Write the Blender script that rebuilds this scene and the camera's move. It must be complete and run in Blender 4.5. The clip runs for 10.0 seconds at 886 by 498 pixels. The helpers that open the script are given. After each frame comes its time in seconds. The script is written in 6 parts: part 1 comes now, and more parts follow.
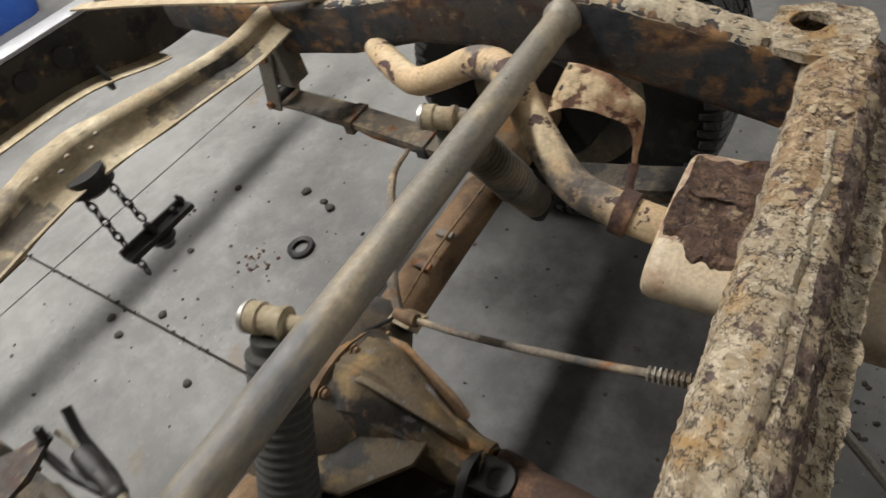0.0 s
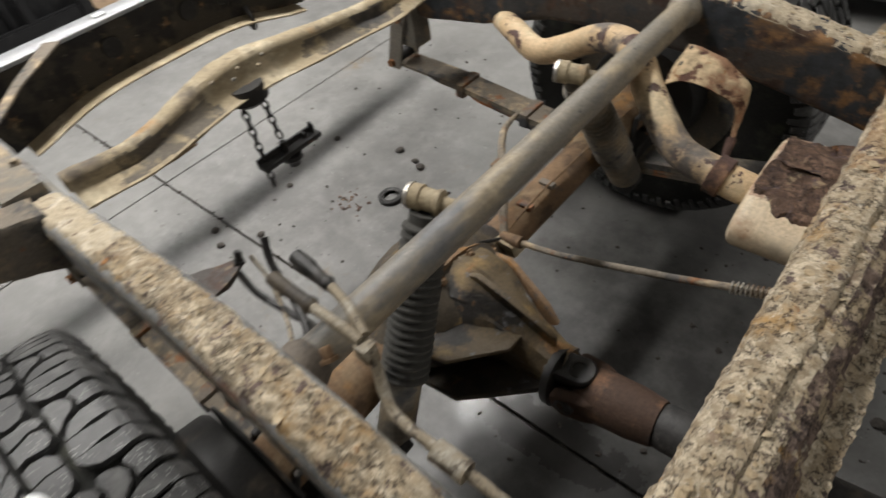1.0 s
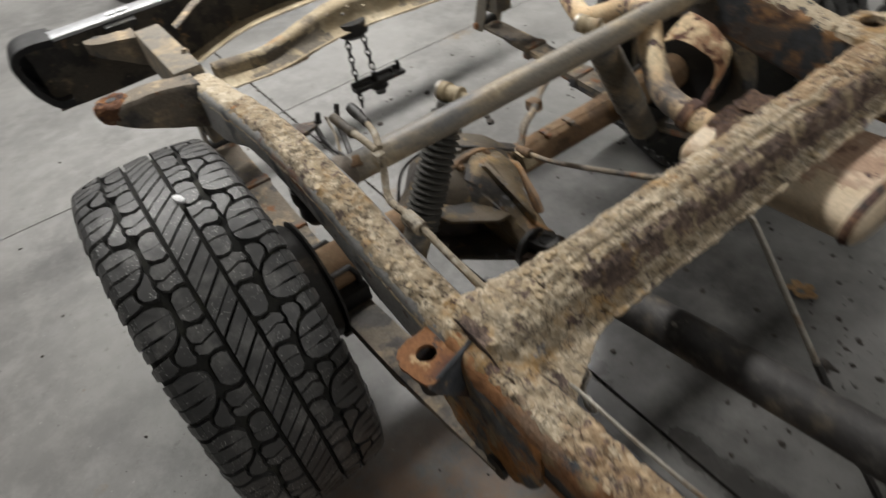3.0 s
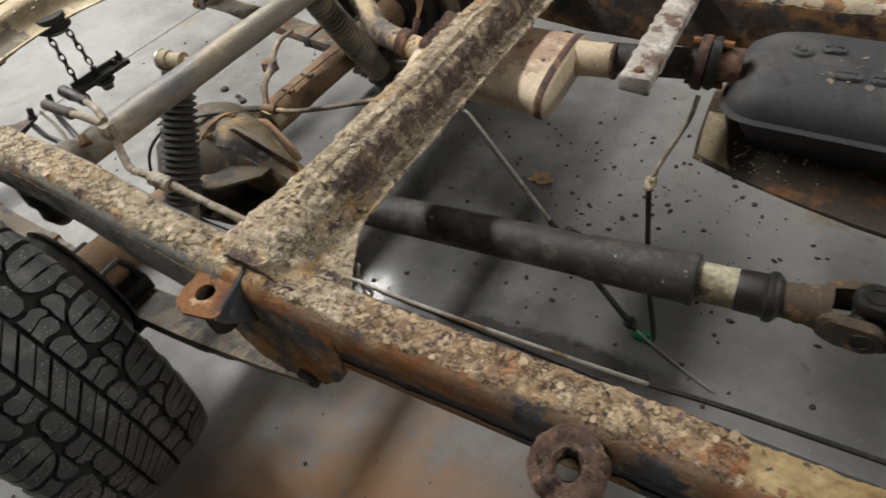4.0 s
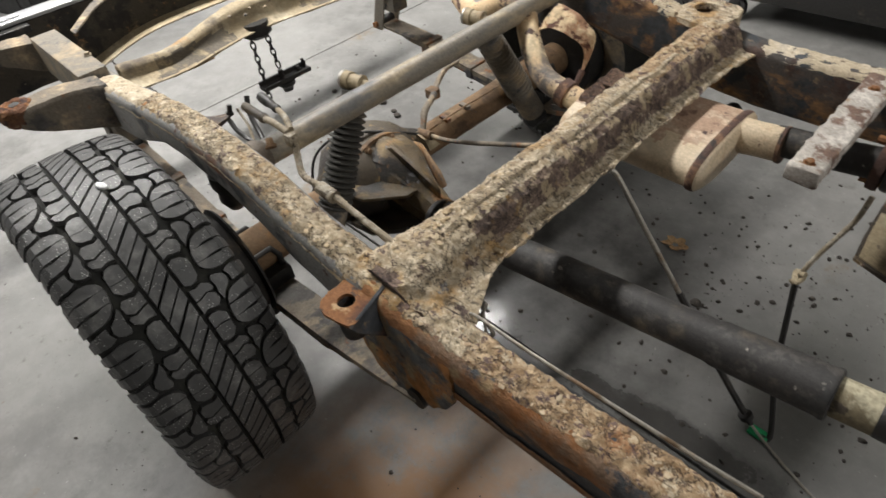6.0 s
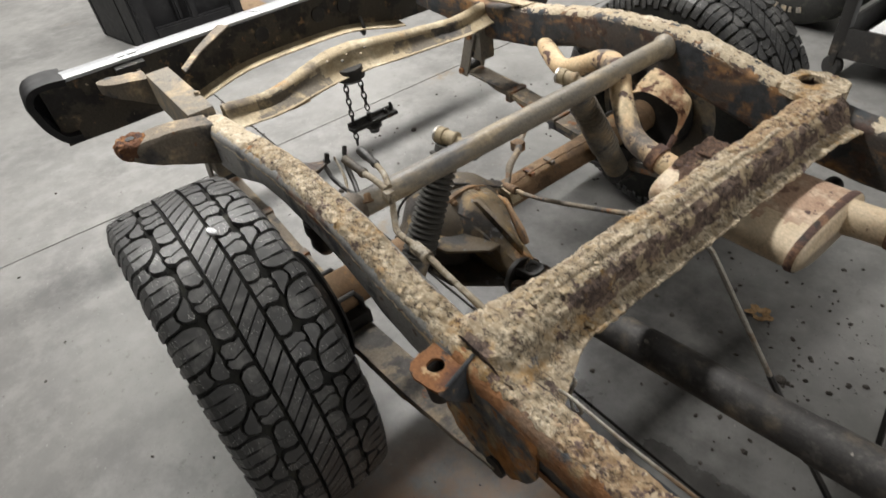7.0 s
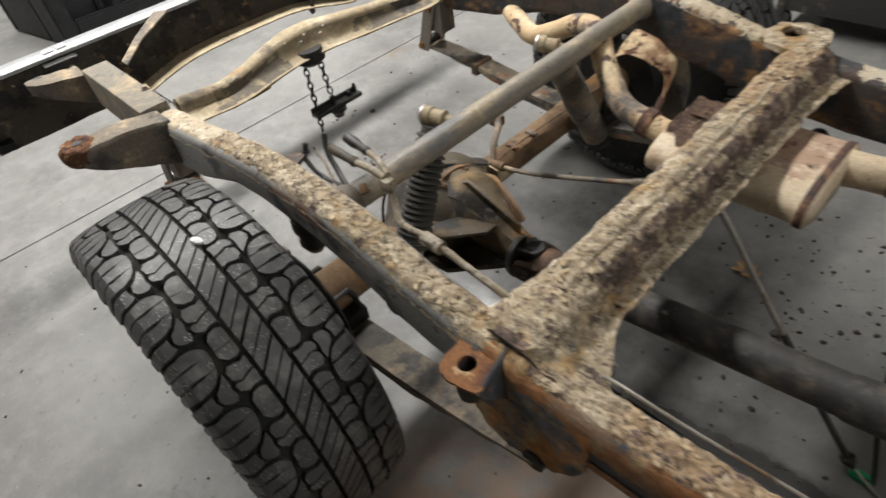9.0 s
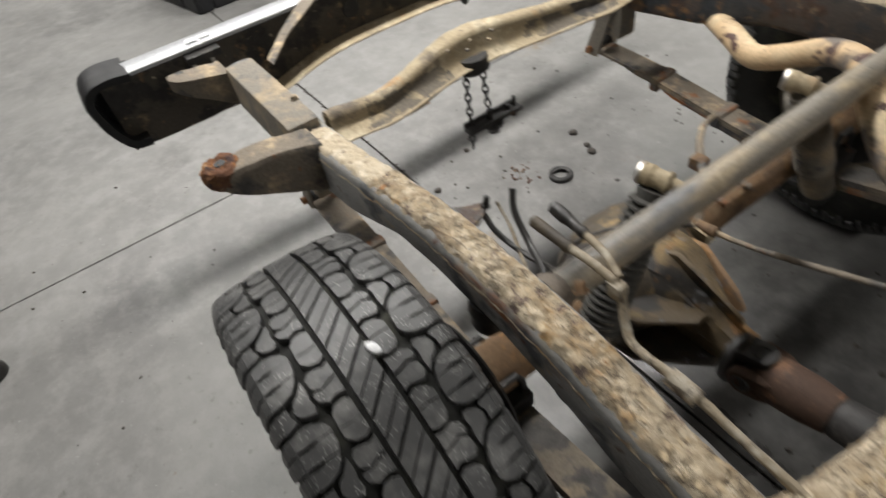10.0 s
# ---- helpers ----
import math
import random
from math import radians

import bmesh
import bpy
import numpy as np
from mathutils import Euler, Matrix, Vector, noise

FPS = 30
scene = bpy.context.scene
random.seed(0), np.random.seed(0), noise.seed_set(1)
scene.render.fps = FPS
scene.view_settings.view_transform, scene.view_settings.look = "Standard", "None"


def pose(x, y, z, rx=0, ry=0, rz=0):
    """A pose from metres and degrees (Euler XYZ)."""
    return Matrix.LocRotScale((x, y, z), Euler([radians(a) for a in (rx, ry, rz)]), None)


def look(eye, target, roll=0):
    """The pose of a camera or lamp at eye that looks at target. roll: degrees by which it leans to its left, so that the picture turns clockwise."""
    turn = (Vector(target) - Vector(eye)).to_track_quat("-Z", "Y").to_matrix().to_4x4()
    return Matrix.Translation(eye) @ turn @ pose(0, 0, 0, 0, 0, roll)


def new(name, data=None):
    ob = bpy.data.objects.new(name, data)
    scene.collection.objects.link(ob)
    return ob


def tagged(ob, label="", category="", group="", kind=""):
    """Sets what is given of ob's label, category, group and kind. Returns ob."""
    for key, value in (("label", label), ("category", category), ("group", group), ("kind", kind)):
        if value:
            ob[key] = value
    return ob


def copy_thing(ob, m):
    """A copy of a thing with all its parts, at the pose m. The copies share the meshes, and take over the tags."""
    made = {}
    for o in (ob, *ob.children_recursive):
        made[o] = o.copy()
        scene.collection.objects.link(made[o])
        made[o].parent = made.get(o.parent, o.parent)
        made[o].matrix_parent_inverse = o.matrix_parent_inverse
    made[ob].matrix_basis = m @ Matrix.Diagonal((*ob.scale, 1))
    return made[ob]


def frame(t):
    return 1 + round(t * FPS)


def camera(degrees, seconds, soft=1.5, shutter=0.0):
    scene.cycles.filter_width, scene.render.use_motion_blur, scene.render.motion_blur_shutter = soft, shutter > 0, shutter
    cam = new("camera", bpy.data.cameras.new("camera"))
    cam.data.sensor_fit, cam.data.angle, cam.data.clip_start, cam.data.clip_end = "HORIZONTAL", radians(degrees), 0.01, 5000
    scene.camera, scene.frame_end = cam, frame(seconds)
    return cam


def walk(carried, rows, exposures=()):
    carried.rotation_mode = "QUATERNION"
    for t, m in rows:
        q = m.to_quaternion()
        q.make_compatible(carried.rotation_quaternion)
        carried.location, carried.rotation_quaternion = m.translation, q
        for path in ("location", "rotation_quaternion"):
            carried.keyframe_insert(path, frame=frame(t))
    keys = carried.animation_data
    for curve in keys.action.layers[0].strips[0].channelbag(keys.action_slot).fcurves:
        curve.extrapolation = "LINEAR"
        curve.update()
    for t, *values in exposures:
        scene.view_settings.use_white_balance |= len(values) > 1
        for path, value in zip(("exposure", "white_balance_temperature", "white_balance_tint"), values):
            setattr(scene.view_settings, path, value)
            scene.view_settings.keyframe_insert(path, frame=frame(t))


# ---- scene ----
cam = camera(74.5, 10.0, shutter=0.6)
PATH = [
    (0, (0.032, -0.381, 1.214), (-0.924, 0.598, -0.244), -18.1),
    (0.5, (0.033, -0.488, 1.229), (-0.957, 0.487, -0.209), -13.6),
    (1, (0.052, -0.633, 1.256), (-1.005, 0.299, -0.164), -11.5),
    (1.5, (0.112, -0.69, 1.28), (-1.121, 0.13, -0.065), -10.8),
    (2, (0.271, -0.698, 1.302), (-1.098, -0.056, -0.008), -11.5),
    (2.2, (0.329, -0.703, 1.297), (-1.078, -0.128, -0.003), -11.7),
    (3.3, (0.505, -0.83, 1.293), (-0.664, -0.022, -0.114), -12.0),
    (3.5, (0.539, -0.846, 1.287), (-0.529, 0.054, -0.145), -12.9),
    (4, (0.613, -0.841, 1.272), (-0.179, 0.242, -0.212), -9.1),
    (4.5, (0.649, -0.825, 1.289), (-0.164, 0.274, -0.172), -10.1),
    (5, (0.633, -0.83, 1.306), (-0.348, 0.19, -0.107), -11.1),
    (5.2, (0.622, -0.838, 1.307), (-0.404, 0.137, -0.107), -10.7),
    (6.3, (0.575, -0.866, 1.339), (-0.576, 0.014, -0.04), -8.2),
    (6.5, (0.563, -0.87, 1.349), (-0.622, -0.014, -0.017), -8.5),
    (7, (0.52, -0.878, 1.388), (-0.757, -0.065, 0.081), -8.4),
    (7.5, (0.477, -0.901, 1.405), (-0.8, -0.055, 0.119), -7.5),
    (8, (0.47, -0.912, 1.387), (-0.714, 0.023, 0.074), -7.7),
    (8.5, (0.471, -0.913, 1.371), (-0.651, 0.024, 0.006), -9.1),
    (9, (0.398, -0.917, 1.366), (-0.732, -0.014, -0.016), -9.4),
    (9.5, (0.204, -0.879, 1.347), (-0.98, -0.125, -0.078), -12.0),
    (10, (0.029, -0.865, 1.364), (-1.232, -0.226, -0.051), -11.8),
]
walk(cam, [(t, look(eye, target, roll)) for t, eye, target, roll in PATH],
     [(0.0, -0.08), (1.0, -0.15), (2.2, -0.22), (3.3, 0.1), (4.0, 0.34), (4.5, 0.42), (6.3, 0.34), (8.5, 0.28), (9.3, 0.21), (10.0, 0.05)])

# ---- light ----
world = bpy.data.worlds.new("garage_air")
scene.world = world
world.use_nodes = True
wbg = world.node_tree.nodes["Background"]
wbg.inputs[0].default_value = (0.75, 0.8, 0.9, 1)
wbg.inputs[1].default_value = 0.05


def strip_lamp(x, y, z, length, power, spread=150, width=0.36):
    """A row of ceiling tubes along y."""
    data = bpy.data.lights.new("ceiling_strip", "AREA")
    data.shape, data.size, data.size_y, data.energy = "RECTANGLE", width, length, power
    data.spread = radians(spread)
    data.color = (1.0, 0.975, 0.94)
    ob = new("ceiling_strip_light", data)
    ob.matrix_world = pose(x, y, z)
    return ob


strip_lamp(-2.3, 0.75, 3.55, 4.8, 205, 145)
strip_lamp(-6.2, 0.2, 3.55, 5.0, 190)
strip_lamp(4.3, 1.4, 3.55, 3.0, 118)


# ---- materials ----
def nodes_of(name):
    m = bpy.data.materials.new(name)
    m.use_nodes = True
    nt = m.node_tree
    return m, nt, nt.nodes["Principled BSDF"]


def grain(nt, scale, detail=6, rough=0.6, stretch=None, seed=0.0):
    """A noise value in metres of the object."""
    tc = nt.nodes.new("ShaderNodeTexCoord")
    mp = nt.nodes.new("ShaderNodeMapping")
    mp.inputs["Location"].default_value = (seed * 3.1, seed * 1.7, seed * 2.3)
    if stretch:
        mp.inputs["Scale"].default_value = stretch
    nt.links.new(tc.outputs["Object"], mp.inputs[0])
    n = nt.nodes.new("ShaderNodeTexNoise")
    n.inputs["Scale"].default_value, n.inputs["Detail"].default_value, n.inputs["Roughness"].default_value = scale, detail, rough
    nt.links.new(mp.outputs[0], n.inputs["Vector"])
    return n.outputs[0]


def cells(nt, scale, seed=0.0, feature="F1"):
    tc = nt.nodes.new("ShaderNodeTexCoord")
    mp = nt.nodes.new("ShaderNodeMapping")
    mp.inputs["Location"].default_value = (seed, seed * 2, seed * 3)
    nt.links.new(tc.outputs["Object"], mp.inputs[0])
    n = nt.nodes.new("ShaderNodeTexVoronoi")
    n.feature = feature
    n.inputs["Scale"].default_value = scale
    nt.links.new(mp.outputs[0], n.inputs["Vector"])
    return n.outputs[0]


def ramp(nt, value, lo, hi):
    r = nt.nodes.new("ShaderNodeMapRange")
    r.interpolation_type = "SMOOTHSTEP"
    r.inputs["From Min"].default_value, r.inputs["From Max"].default_value = lo, hi
    nt.links.new(value, r.inputs["Value"])
    return r.outputs[0]


def blend(nt, fac, a, b):
    m = nt.nodes.new("ShaderNodeMix")
    m.data_type = "RGBA"
    nt.links.new(fac, m.inputs["Factor"])
    for socket, c in ((m.inputs[6], a), (m.inputs[7], b)):
        if isinstance(c, tuple):
            socket.default_value = (*c, 1)
        else:
            nt.links.new(c, socket)
    return m.outputs[2]


def relief(nt, bsdf, parts, strength=0.6):
    """Bump from a sum of (value, height in metres)."""
    last = None
    for value, height in parts:
        b = nt.nodes.new("ShaderNodeBump")
        b.inputs["Strength"].default_value, b.inputs["Distance"].default_value = strength, height
        nt.links.new(value, b.inputs["Height"])
        if last:
            nt.links.new(last, b.inputs["Normal"])
        last = b.outputs[0]
    nt.links.new(last, bsdf.inputs["Normal"])


def coat(name, base, layers, rough=0.8, metal=0.0, bumps=((60, 0.003), (250, 0.0012)), rough_var=0.15, spec=0.35, deep=0.7):
    """base colour, then layers of (colour, scale, lo, hi, seed[, stretch]) of patches laid over it."""
    m, nt, b = nodes_of(name)
    fine = grain(nt, 180, 4, 0.7, seed=9)
    colour = blend(nt, ramp(nt, fine, 0.3, 0.7), tuple(c * 0.78 for c in base), tuple(min(1, c * 1.18) for c in base))
    for layer in layers:
        c, scale, lo, hi, seed = layer[:5]
        fac = ramp(nt, grain(nt, scale, 7, 0.65, layer[5] if len(layer) > 5 else None, seed), lo, hi)
        soft = blend(nt, ramp(nt, grain(nt, scale * 5, 4, 0.7, seed=seed + 4), 0.3, 0.7), tuple(x * 0.7 for x in c), tuple(min(1, x * 1.25) for x in c))
        colour = blend(nt, fac, colour, soft)
    nt.links.new(colour, b.inputs["Base Color"])
    r = nt.nodes.new("ShaderNodeMapRange")
    r.inputs["To Min"].default_value, r.inputs["To Max"].default_value = rough - rough_var, min(1, rough + rough_var)
    nt.links.new(grain(nt, 25, 5, 0.6, seed=2), r.inputs["Value"])
    nt.links.new(r.outputs[0], b.inputs["Roughness"])
    b.inputs["Metallic"].default_value = metal
    b.inputs["Specular IOR Level"].default_value = spec
    relief(nt, b, [(grain(nt, s, 6, 0.7, seed=s % 7), h) for s, h in bumps], deep)
    return m


MUD = (0.43, 0.325, 0.2)
SOOT = (0.055, 0.045, 0.04)
RUST = (0.27, 0.1, 0.03)
RUST_DARK = (0.1, 0.045, 0.028)
STEEL = (0.06, 0.062, 0.068)

def sums(nt, op, a, b):
    m = nt.nodes.new("ShaderNodeMath")
    m.operation = op
    for k, v in enumerate((a, b)):
        if isinstance(v, (int, float)):
            m.inputs[k].default_value = v
        else:
            nt.links.new(v, m.inputs[k])
    return m.outputs[0]


def terraces(nt, scale, levels, seed):
    """Noise cut into steps, like layers of flaking crust; gives the step and a tone of its own for each."""
    n = grain(nt, scale, 5, 0.62, seed=seed)
    step = sums(nt, "FLOOR", sums(nt, "MULTIPLY", n, levels), 0)
    w = nt.nodes.new("ShaderNodeTexWhiteNoise")
    w.noise_dimensions = "1D"
    nt.links.new(step, w.inputs["W"])
    return sums(nt, "DIVIDE", step, levels), w.outputs["Value"]


def cracks(nt, scale, width, seed, lo, hi):
    """Thin wandering cracks, broken off by a coarse mask."""
    n = grain(nt, scale, 5, 0.6, seed=seed)
    line = ramp(nt, sums(nt, "ABSOLUTE", sums(nt, "SUBTRACT", n, 0.5), 0), width, width * 0.25)
    return sums(nt, "MULTIPLY", line, ramp(nt, grain(nt, scale * 0.5, 3, 0.5, seed=seed + 3), lo, hi))


def flaky(name, low, high, gap, patches, scale=32, rough=0.93, cracked=1.0):
    """Crumbling crust: ragged layers of uneven tone and height, wandering cracks and stains."""
    m, nt, b = nodes_of(name)
    step1, tone1 = terraces(nt, scale, 11, 1.3)
    step2, tone2 = terraces(nt, scale * 2.6, 8, 5.1)
    c = blend(nt, ramp(nt, grain(nt, scale * 1.4, 6, 0.7, seed=7), 0.3, 0.7), low, high)
    c = blend(nt, sums(nt, "MULTIPLY", ramp(nt, tone1, 0.5, 0.95), 0.75), c, tuple(min(1, x * 1.2 + 0.015) for x in high))
    c = blend(nt, sums(nt, "MULTIPLY", ramp(nt, tone2, 0.5, 1.0), 0.6), c, tuple(x * 0.68 for x in low))
    for colour, s, lo, hi, seed in patches:
        c = blend(nt, sums(nt, "MULTIPLY", ramp(nt, grain(nt, s, 7, 0.7, seed=seed), lo, hi), 0.9), c, colour)
    crack = sums(nt, "MAXIMUM", cracks(nt, scale * 0.9, 0.018, 11, 0.44, 0.54), cracks(nt, scale * 2.3, 0.03, 17, 0.47, 0.56))
    c = blend(nt, sums(nt, "MULTIPLY", crack, 0.75 * cracked), c, gap)
    pits = ramp(nt, grain(nt, 130, 3, 0.6, seed=19), 0.61, 0.67)
    c = blend(nt, sums(nt, "MULTIPLY", pits, 0.7), c, gap)
    nt.links.new(c, b.inputs["Base Color"])
    b.inputs["Roughness"].default_value = rough
    b.inputs["Specular IOR Level"].default_value = 0.3
    hollow = sums(nt, "SUBTRACT", 1.0, crack)
    relief(nt, b, [(step1, 0.014), (step2, 0.007), (hollow, 0.003), (grain(nt, 90, 5, 0.7, seed=4), 0.004), (grain(nt, 320, 4, 0.7, seed=2), 0.002)], 0.85)
    return m


mat_crust = flaky("caked_mud", (0.41, 0.315, 0.205), (0.64, 0.55, 0.41), (0.07, 0.052, 0.046),
                  [((0.47, 0.29, 0.12), 9, 0.53, 0.67, 2), ((0.13, 0.09, 0.086), 30, 0.58, 0.62, 5), ((0.27, 0.195, 0.14), 13, 0.58, 0.68, 9), ((0.68, 0.61, 0.49), 45, 0.6, 0.66, 11), ((0.36, 0.17, 0.06), 12, 0.66, 0.74, 17), ((0.3, 0.29, 0.28), 22, 0.66, 0.69, 23)])
# Purple-brown rust, dark enough to include the front face's shade.
mat_cross_front = flaky("purple_brown_shaded_rust", (0.12, 0.088, 0.078), (0.25, 0.18, 0.14), (0.04, 0.032, 0.03),
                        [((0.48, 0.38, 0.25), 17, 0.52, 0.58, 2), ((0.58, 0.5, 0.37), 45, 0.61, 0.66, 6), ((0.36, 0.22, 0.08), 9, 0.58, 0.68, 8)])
mat_crust_rust = flaky("rusty_caked_mud", (0.33, 0.21, 0.115), (0.54, 0.41, 0.265), (0.08, 0.055, 0.048),
                       [((0.34, 0.145, 0.06), 8, 0.54, 0.66, 7), ((0.62, 0.53, 0.39), 30, 0.56, 0.64, 4), ((0.13, 0.09, 0.092), 36, 0.55, 0.6, 8)])
mat_hanger = coat("rust_run_bracket", (0.3, 0.235, 0.16), [((0.4, 0.18, 0.06), 9, 0.42, 0.56, 6, (1.3, 1, 0.6)), ((0.13, 0.13, 0.13), 10, 0.49, 0.6, 3), ((0.36, 0.27, 0.16), 20, 0.56, 0.66, 13), ((0.36, 0.26, 0.13), 16, 0.6, 0.7, 8), ((0.05, 0.04, 0.035), 40, 0.62, 0.68, 5)], rough=0.8, bumps=((35, 0.005), (140, 0.003)), deep=0.9)
mat_grime_shade = coat("grime_and_shade_on_tan_steel", (0.13, 0.11, 0.085), [((0.3, 0.24, 0.15), 14, 0.54, 0.66, 2), ((0.06, 0.055, 0.05), 9, 0.5, 0.62, 6)], rough=0.75, bumps=((40, 0.002), (200, 0.0008)))
mat_flake = coat("mud_flake", (0.46, 0.355, 0.225), [((0.56, 0.46, 0.32), 30, 0.4, 0.7, 2), ((0.1, 0.08, 0.08), 12, 0.6, 0.68, 9), ((0.34, 0.17, 0.07), 10, 0.6, 0.7, 12)], rough=0.92)
def chips():
    """Loose scale, each piece of its own tone."""
    m, nt, b = nodes_of("loose_scale")
    g = nt.nodes.new("ShaderNodeNewGeometry")
    tone = g.outputs["Random Per Island"]
    c = blend(nt, tone, (0.3, 0.2, 0.12), (0.58, 0.47, 0.33))
    c = blend(nt, ramp(nt, tone, 0.36, 0.3), c, (0.16, 0.11, 0.1))
    c = blend(nt, ramp(nt, grain(nt, 120, 5, 0.7, seed=3), 0.5, 0.7), c, (0.42, 0.27, 0.14))
    nt.links.new(c, b.inputs["Base Color"])
    b.inputs["Roughness"].default_value = 0.92
    relief(nt, b, [(grain(nt, 160, 5, 0.7, seed=3), 0.003)], 0.7)
    return m


mat_chip = chips()
mat_ochre = coat("ochre_mud_film", (0.36, 0.26, 0.125), [((0.45, 0.34, 0.18), 11, 0.48, 0.64, 2), ((0.24, 0.15, 0.07), 8, 0.52, 0.64, 6), ((0.1, 0.075, 0.06), 34, 0.6, 0.66, 9)], rough=0.85, bumps=((60, 0.003), (200, 0.0015)))
mat_pale = coat("pale_dried_mud", (0.47, 0.395, 0.285), [((0.58, 0.51, 0.4), 14, 0.5, 0.65, 2), ((0.36, 0.25, 0.14), 12, 0.56, 0.68, 5), ((0.14, 0.1, 0.075), 45, 0.6, 0.67, 8)], rough=0.9, bumps=((60, 0.003), (200, 0.0015)))
mat_tip = coat("deep_flaking_rust", (0.16, 0.075, 0.042), [((0.33, 0.15, 0.055), 16, 0.5, 0.62, 2), ((0.07, 0.042, 0.036), 30, 0.52, 0.6, 5), ((0.42, 0.29, 0.17), 40, 0.6, 0.68, 8)], rough=0.92, bumps=((70, 0.008), (180, 0.004)), deep=0.9)
mat_rust_edge = coat("rust_bled_steel", (0.25, 0.165, 0.11), [((0.3, 0.14, 0.06), 9, 0.46, 0.58, 2), ((0.38, 0.27, 0.15), 14, 0.54, 0.66, 8), ((0.085, 0.088, 0.095), 11, 0.54, 0.6, 4), ((0.3, 0.12, 0.04), 6, 0.58, 0.68, 6)], rough=0.85, bumps=((45, 0.006), (150, 0.004)), deep=0.9)
mat_rail_side = coat("weathered_steel", (0.27, 0.265, 0.255), [(RUST, 7, 0.58, 0.72, 1, (0.6, 1, 1.5)), ((0.28, 0.255, 0.21), 9, 0.52, 0.68, 12), ((0.085, 0.088, 0.095), 6, 0.52, 0.62, 3), (RUST_DARK, 30, 0.6, 0.7, 6), (MUD, 14, 0.64, 0.74, 5)],
                     rough=0.62, bumps=((40, 0.003), (160, 0.0015)))
mat_flank = coat("blackened_rail_steel", (0.055, 0.058, 0.064), [((0.11, 0.105, 0.1), 10, 0.5, 0.64, 3, (0.5, 1, 1.5)), ((0.27, 0.13, 0.05), 9, 0.58, 0.68, 6, (0.5, 1, 1.2)), ((0.025, 0.025, 0.027), 14, 0.54, 0.64, 8), ((0.2, 0.15, 0.09), 40, 0.64, 0.7, 5)], rough=0.6, bumps=((45, 0.003), (160, 0.0015)))
mat_far_side = coat("rusty_dark_steel", (0.085, 0.075, 0.068), [((0.31, 0.17, 0.075), 8, 0.47, 0.62, 11, (0.5, 1, 1.5)), ((0.08, 0.05, 0.04), 18, 0.5, 0.62, 4), ((0.05, 0.055, 0.062), 9, 0.5, 0.58, 15), ((0.2, 0.15, 0.1), 30, 0.6, 0.68, 19), ((0.32, 0.22, 0.11), 16, 0.64, 0.74, 8)],
                    rough=0.7, bumps=((40, 0.003), (160, 0.0015)))
mat_dusty_steel = coat("dusty_grey_steel", (0.2, 0.18, 0.15), [((0.36, 0.28, 0.18), 8, 0.45, 0.65, 3), ((0.1, 0.1, 0.1), 12, 0.56, 0.66, 5)], rough=0.65, bumps=((50, 0.002), (220, 0.001)))
mat_tube = coat("dusty_tube_steel", (0.225, 0.205, 0.172), [((0.37, 0.3, 0.2), 12, 0.48, 0.67, 5, (1, 0.3, 1)), ((0.13, 0.132, 0.138), 6, 0.52, 0.64, 8, (1, 0.35, 1)), ((0.22, 0.11, 0.055), 24, 0.66, 0.72, 2), ((0.07, 0.065, 0.06), 60, 0.66, 0.7, 12)],
                rough=0.42, bumps=((70, 0.0015), (300, 0.001)), spec=0.6)
mat_arm = coat("grimy_tan_steel", (0.19, 0.16, 0.125), [((0.4, 0.31, 0.2), 11, 0.5, 0.66, 2), ((0.09, 0.085, 0.08), 9, 0.52, 0.62, 5), ((0.24, 0.11, 0.05), 16, 0.6, 0.68, 7)], rough=0.75, bumps=((50, 0.004), (180, 0.002)))
mat_tan = coat("tan_dusted_steel", (0.36, 0.29, 0.185), [((0.48, 0.405, 0.28), 9, 0.46, 0.62, 2), ((0.13, 0.105, 0.08), 6, 0.56, 0.7, 6), ((0.2, 0.16, 0.115), 35, 0.6, 0.68, 9), ((0.38, 0.24, 0.12), 12, 0.62, 0.72, 4)],
               rough=0.7, bumps=((40, 0.002), (200, 0.0008)))
mat_rust = coat("orange_rust", (0.22, 0.1, 0.042), [((0.4, 0.27, 0.15), 26, 0.58, 0.66, 14), ((0.075, 0.05, 0.04), 45, 0.6, 0.66, 15), ((0.32, 0.17, 0.075), 12, 0.5, 0.68, 1), (RUST_DARK, 16, 0.52, 0.66, 3), ((0.05, 0.05, 0.055), 9, 0.62, 0.7, 7)], rough=0.85)
mat_rust_grey = coat("rust_streaked_bracket", (0.16, 0.135, 0.11), [(RUST, 7, 0.48, 0.6, 2), ((0.3, 0.24, 0.15), 10, 0.56, 0.7, 5), (STEEL, 6, 0.56, 0.64, 9)], rough=0.7, bumps=((30, 0.004), (150, 0.0015)))
mat_axle = coat("rusted_axle_steel", (0.19, 0.118, 0.065), [((0.29, 0.215, 0.13), 7, 0.5, 0.68, 4), ((0.3, 0.16, 0.06), 13, 0.54, 0.66, 9), ((0.11, 0.07, 0.042), 10, 0.52, 0.64, 7), ((0.13, 0.1, 0.08), 25, 0.6, 0.7, 3)], rough=0.75)
mat_diff = coat("oily_dusty_casting", (0.075, 0.058, 0.038), [((0.34, 0.23, 0.095), 9, 0.55, 0.66, 2), ((0.04, 0.034, 0.03), 7, 0.52, 0.62, 5), ((0.14, 0.14, 0.15), 30, 0.6, 0.68, 8)], rough=0.6, spec=0.5)
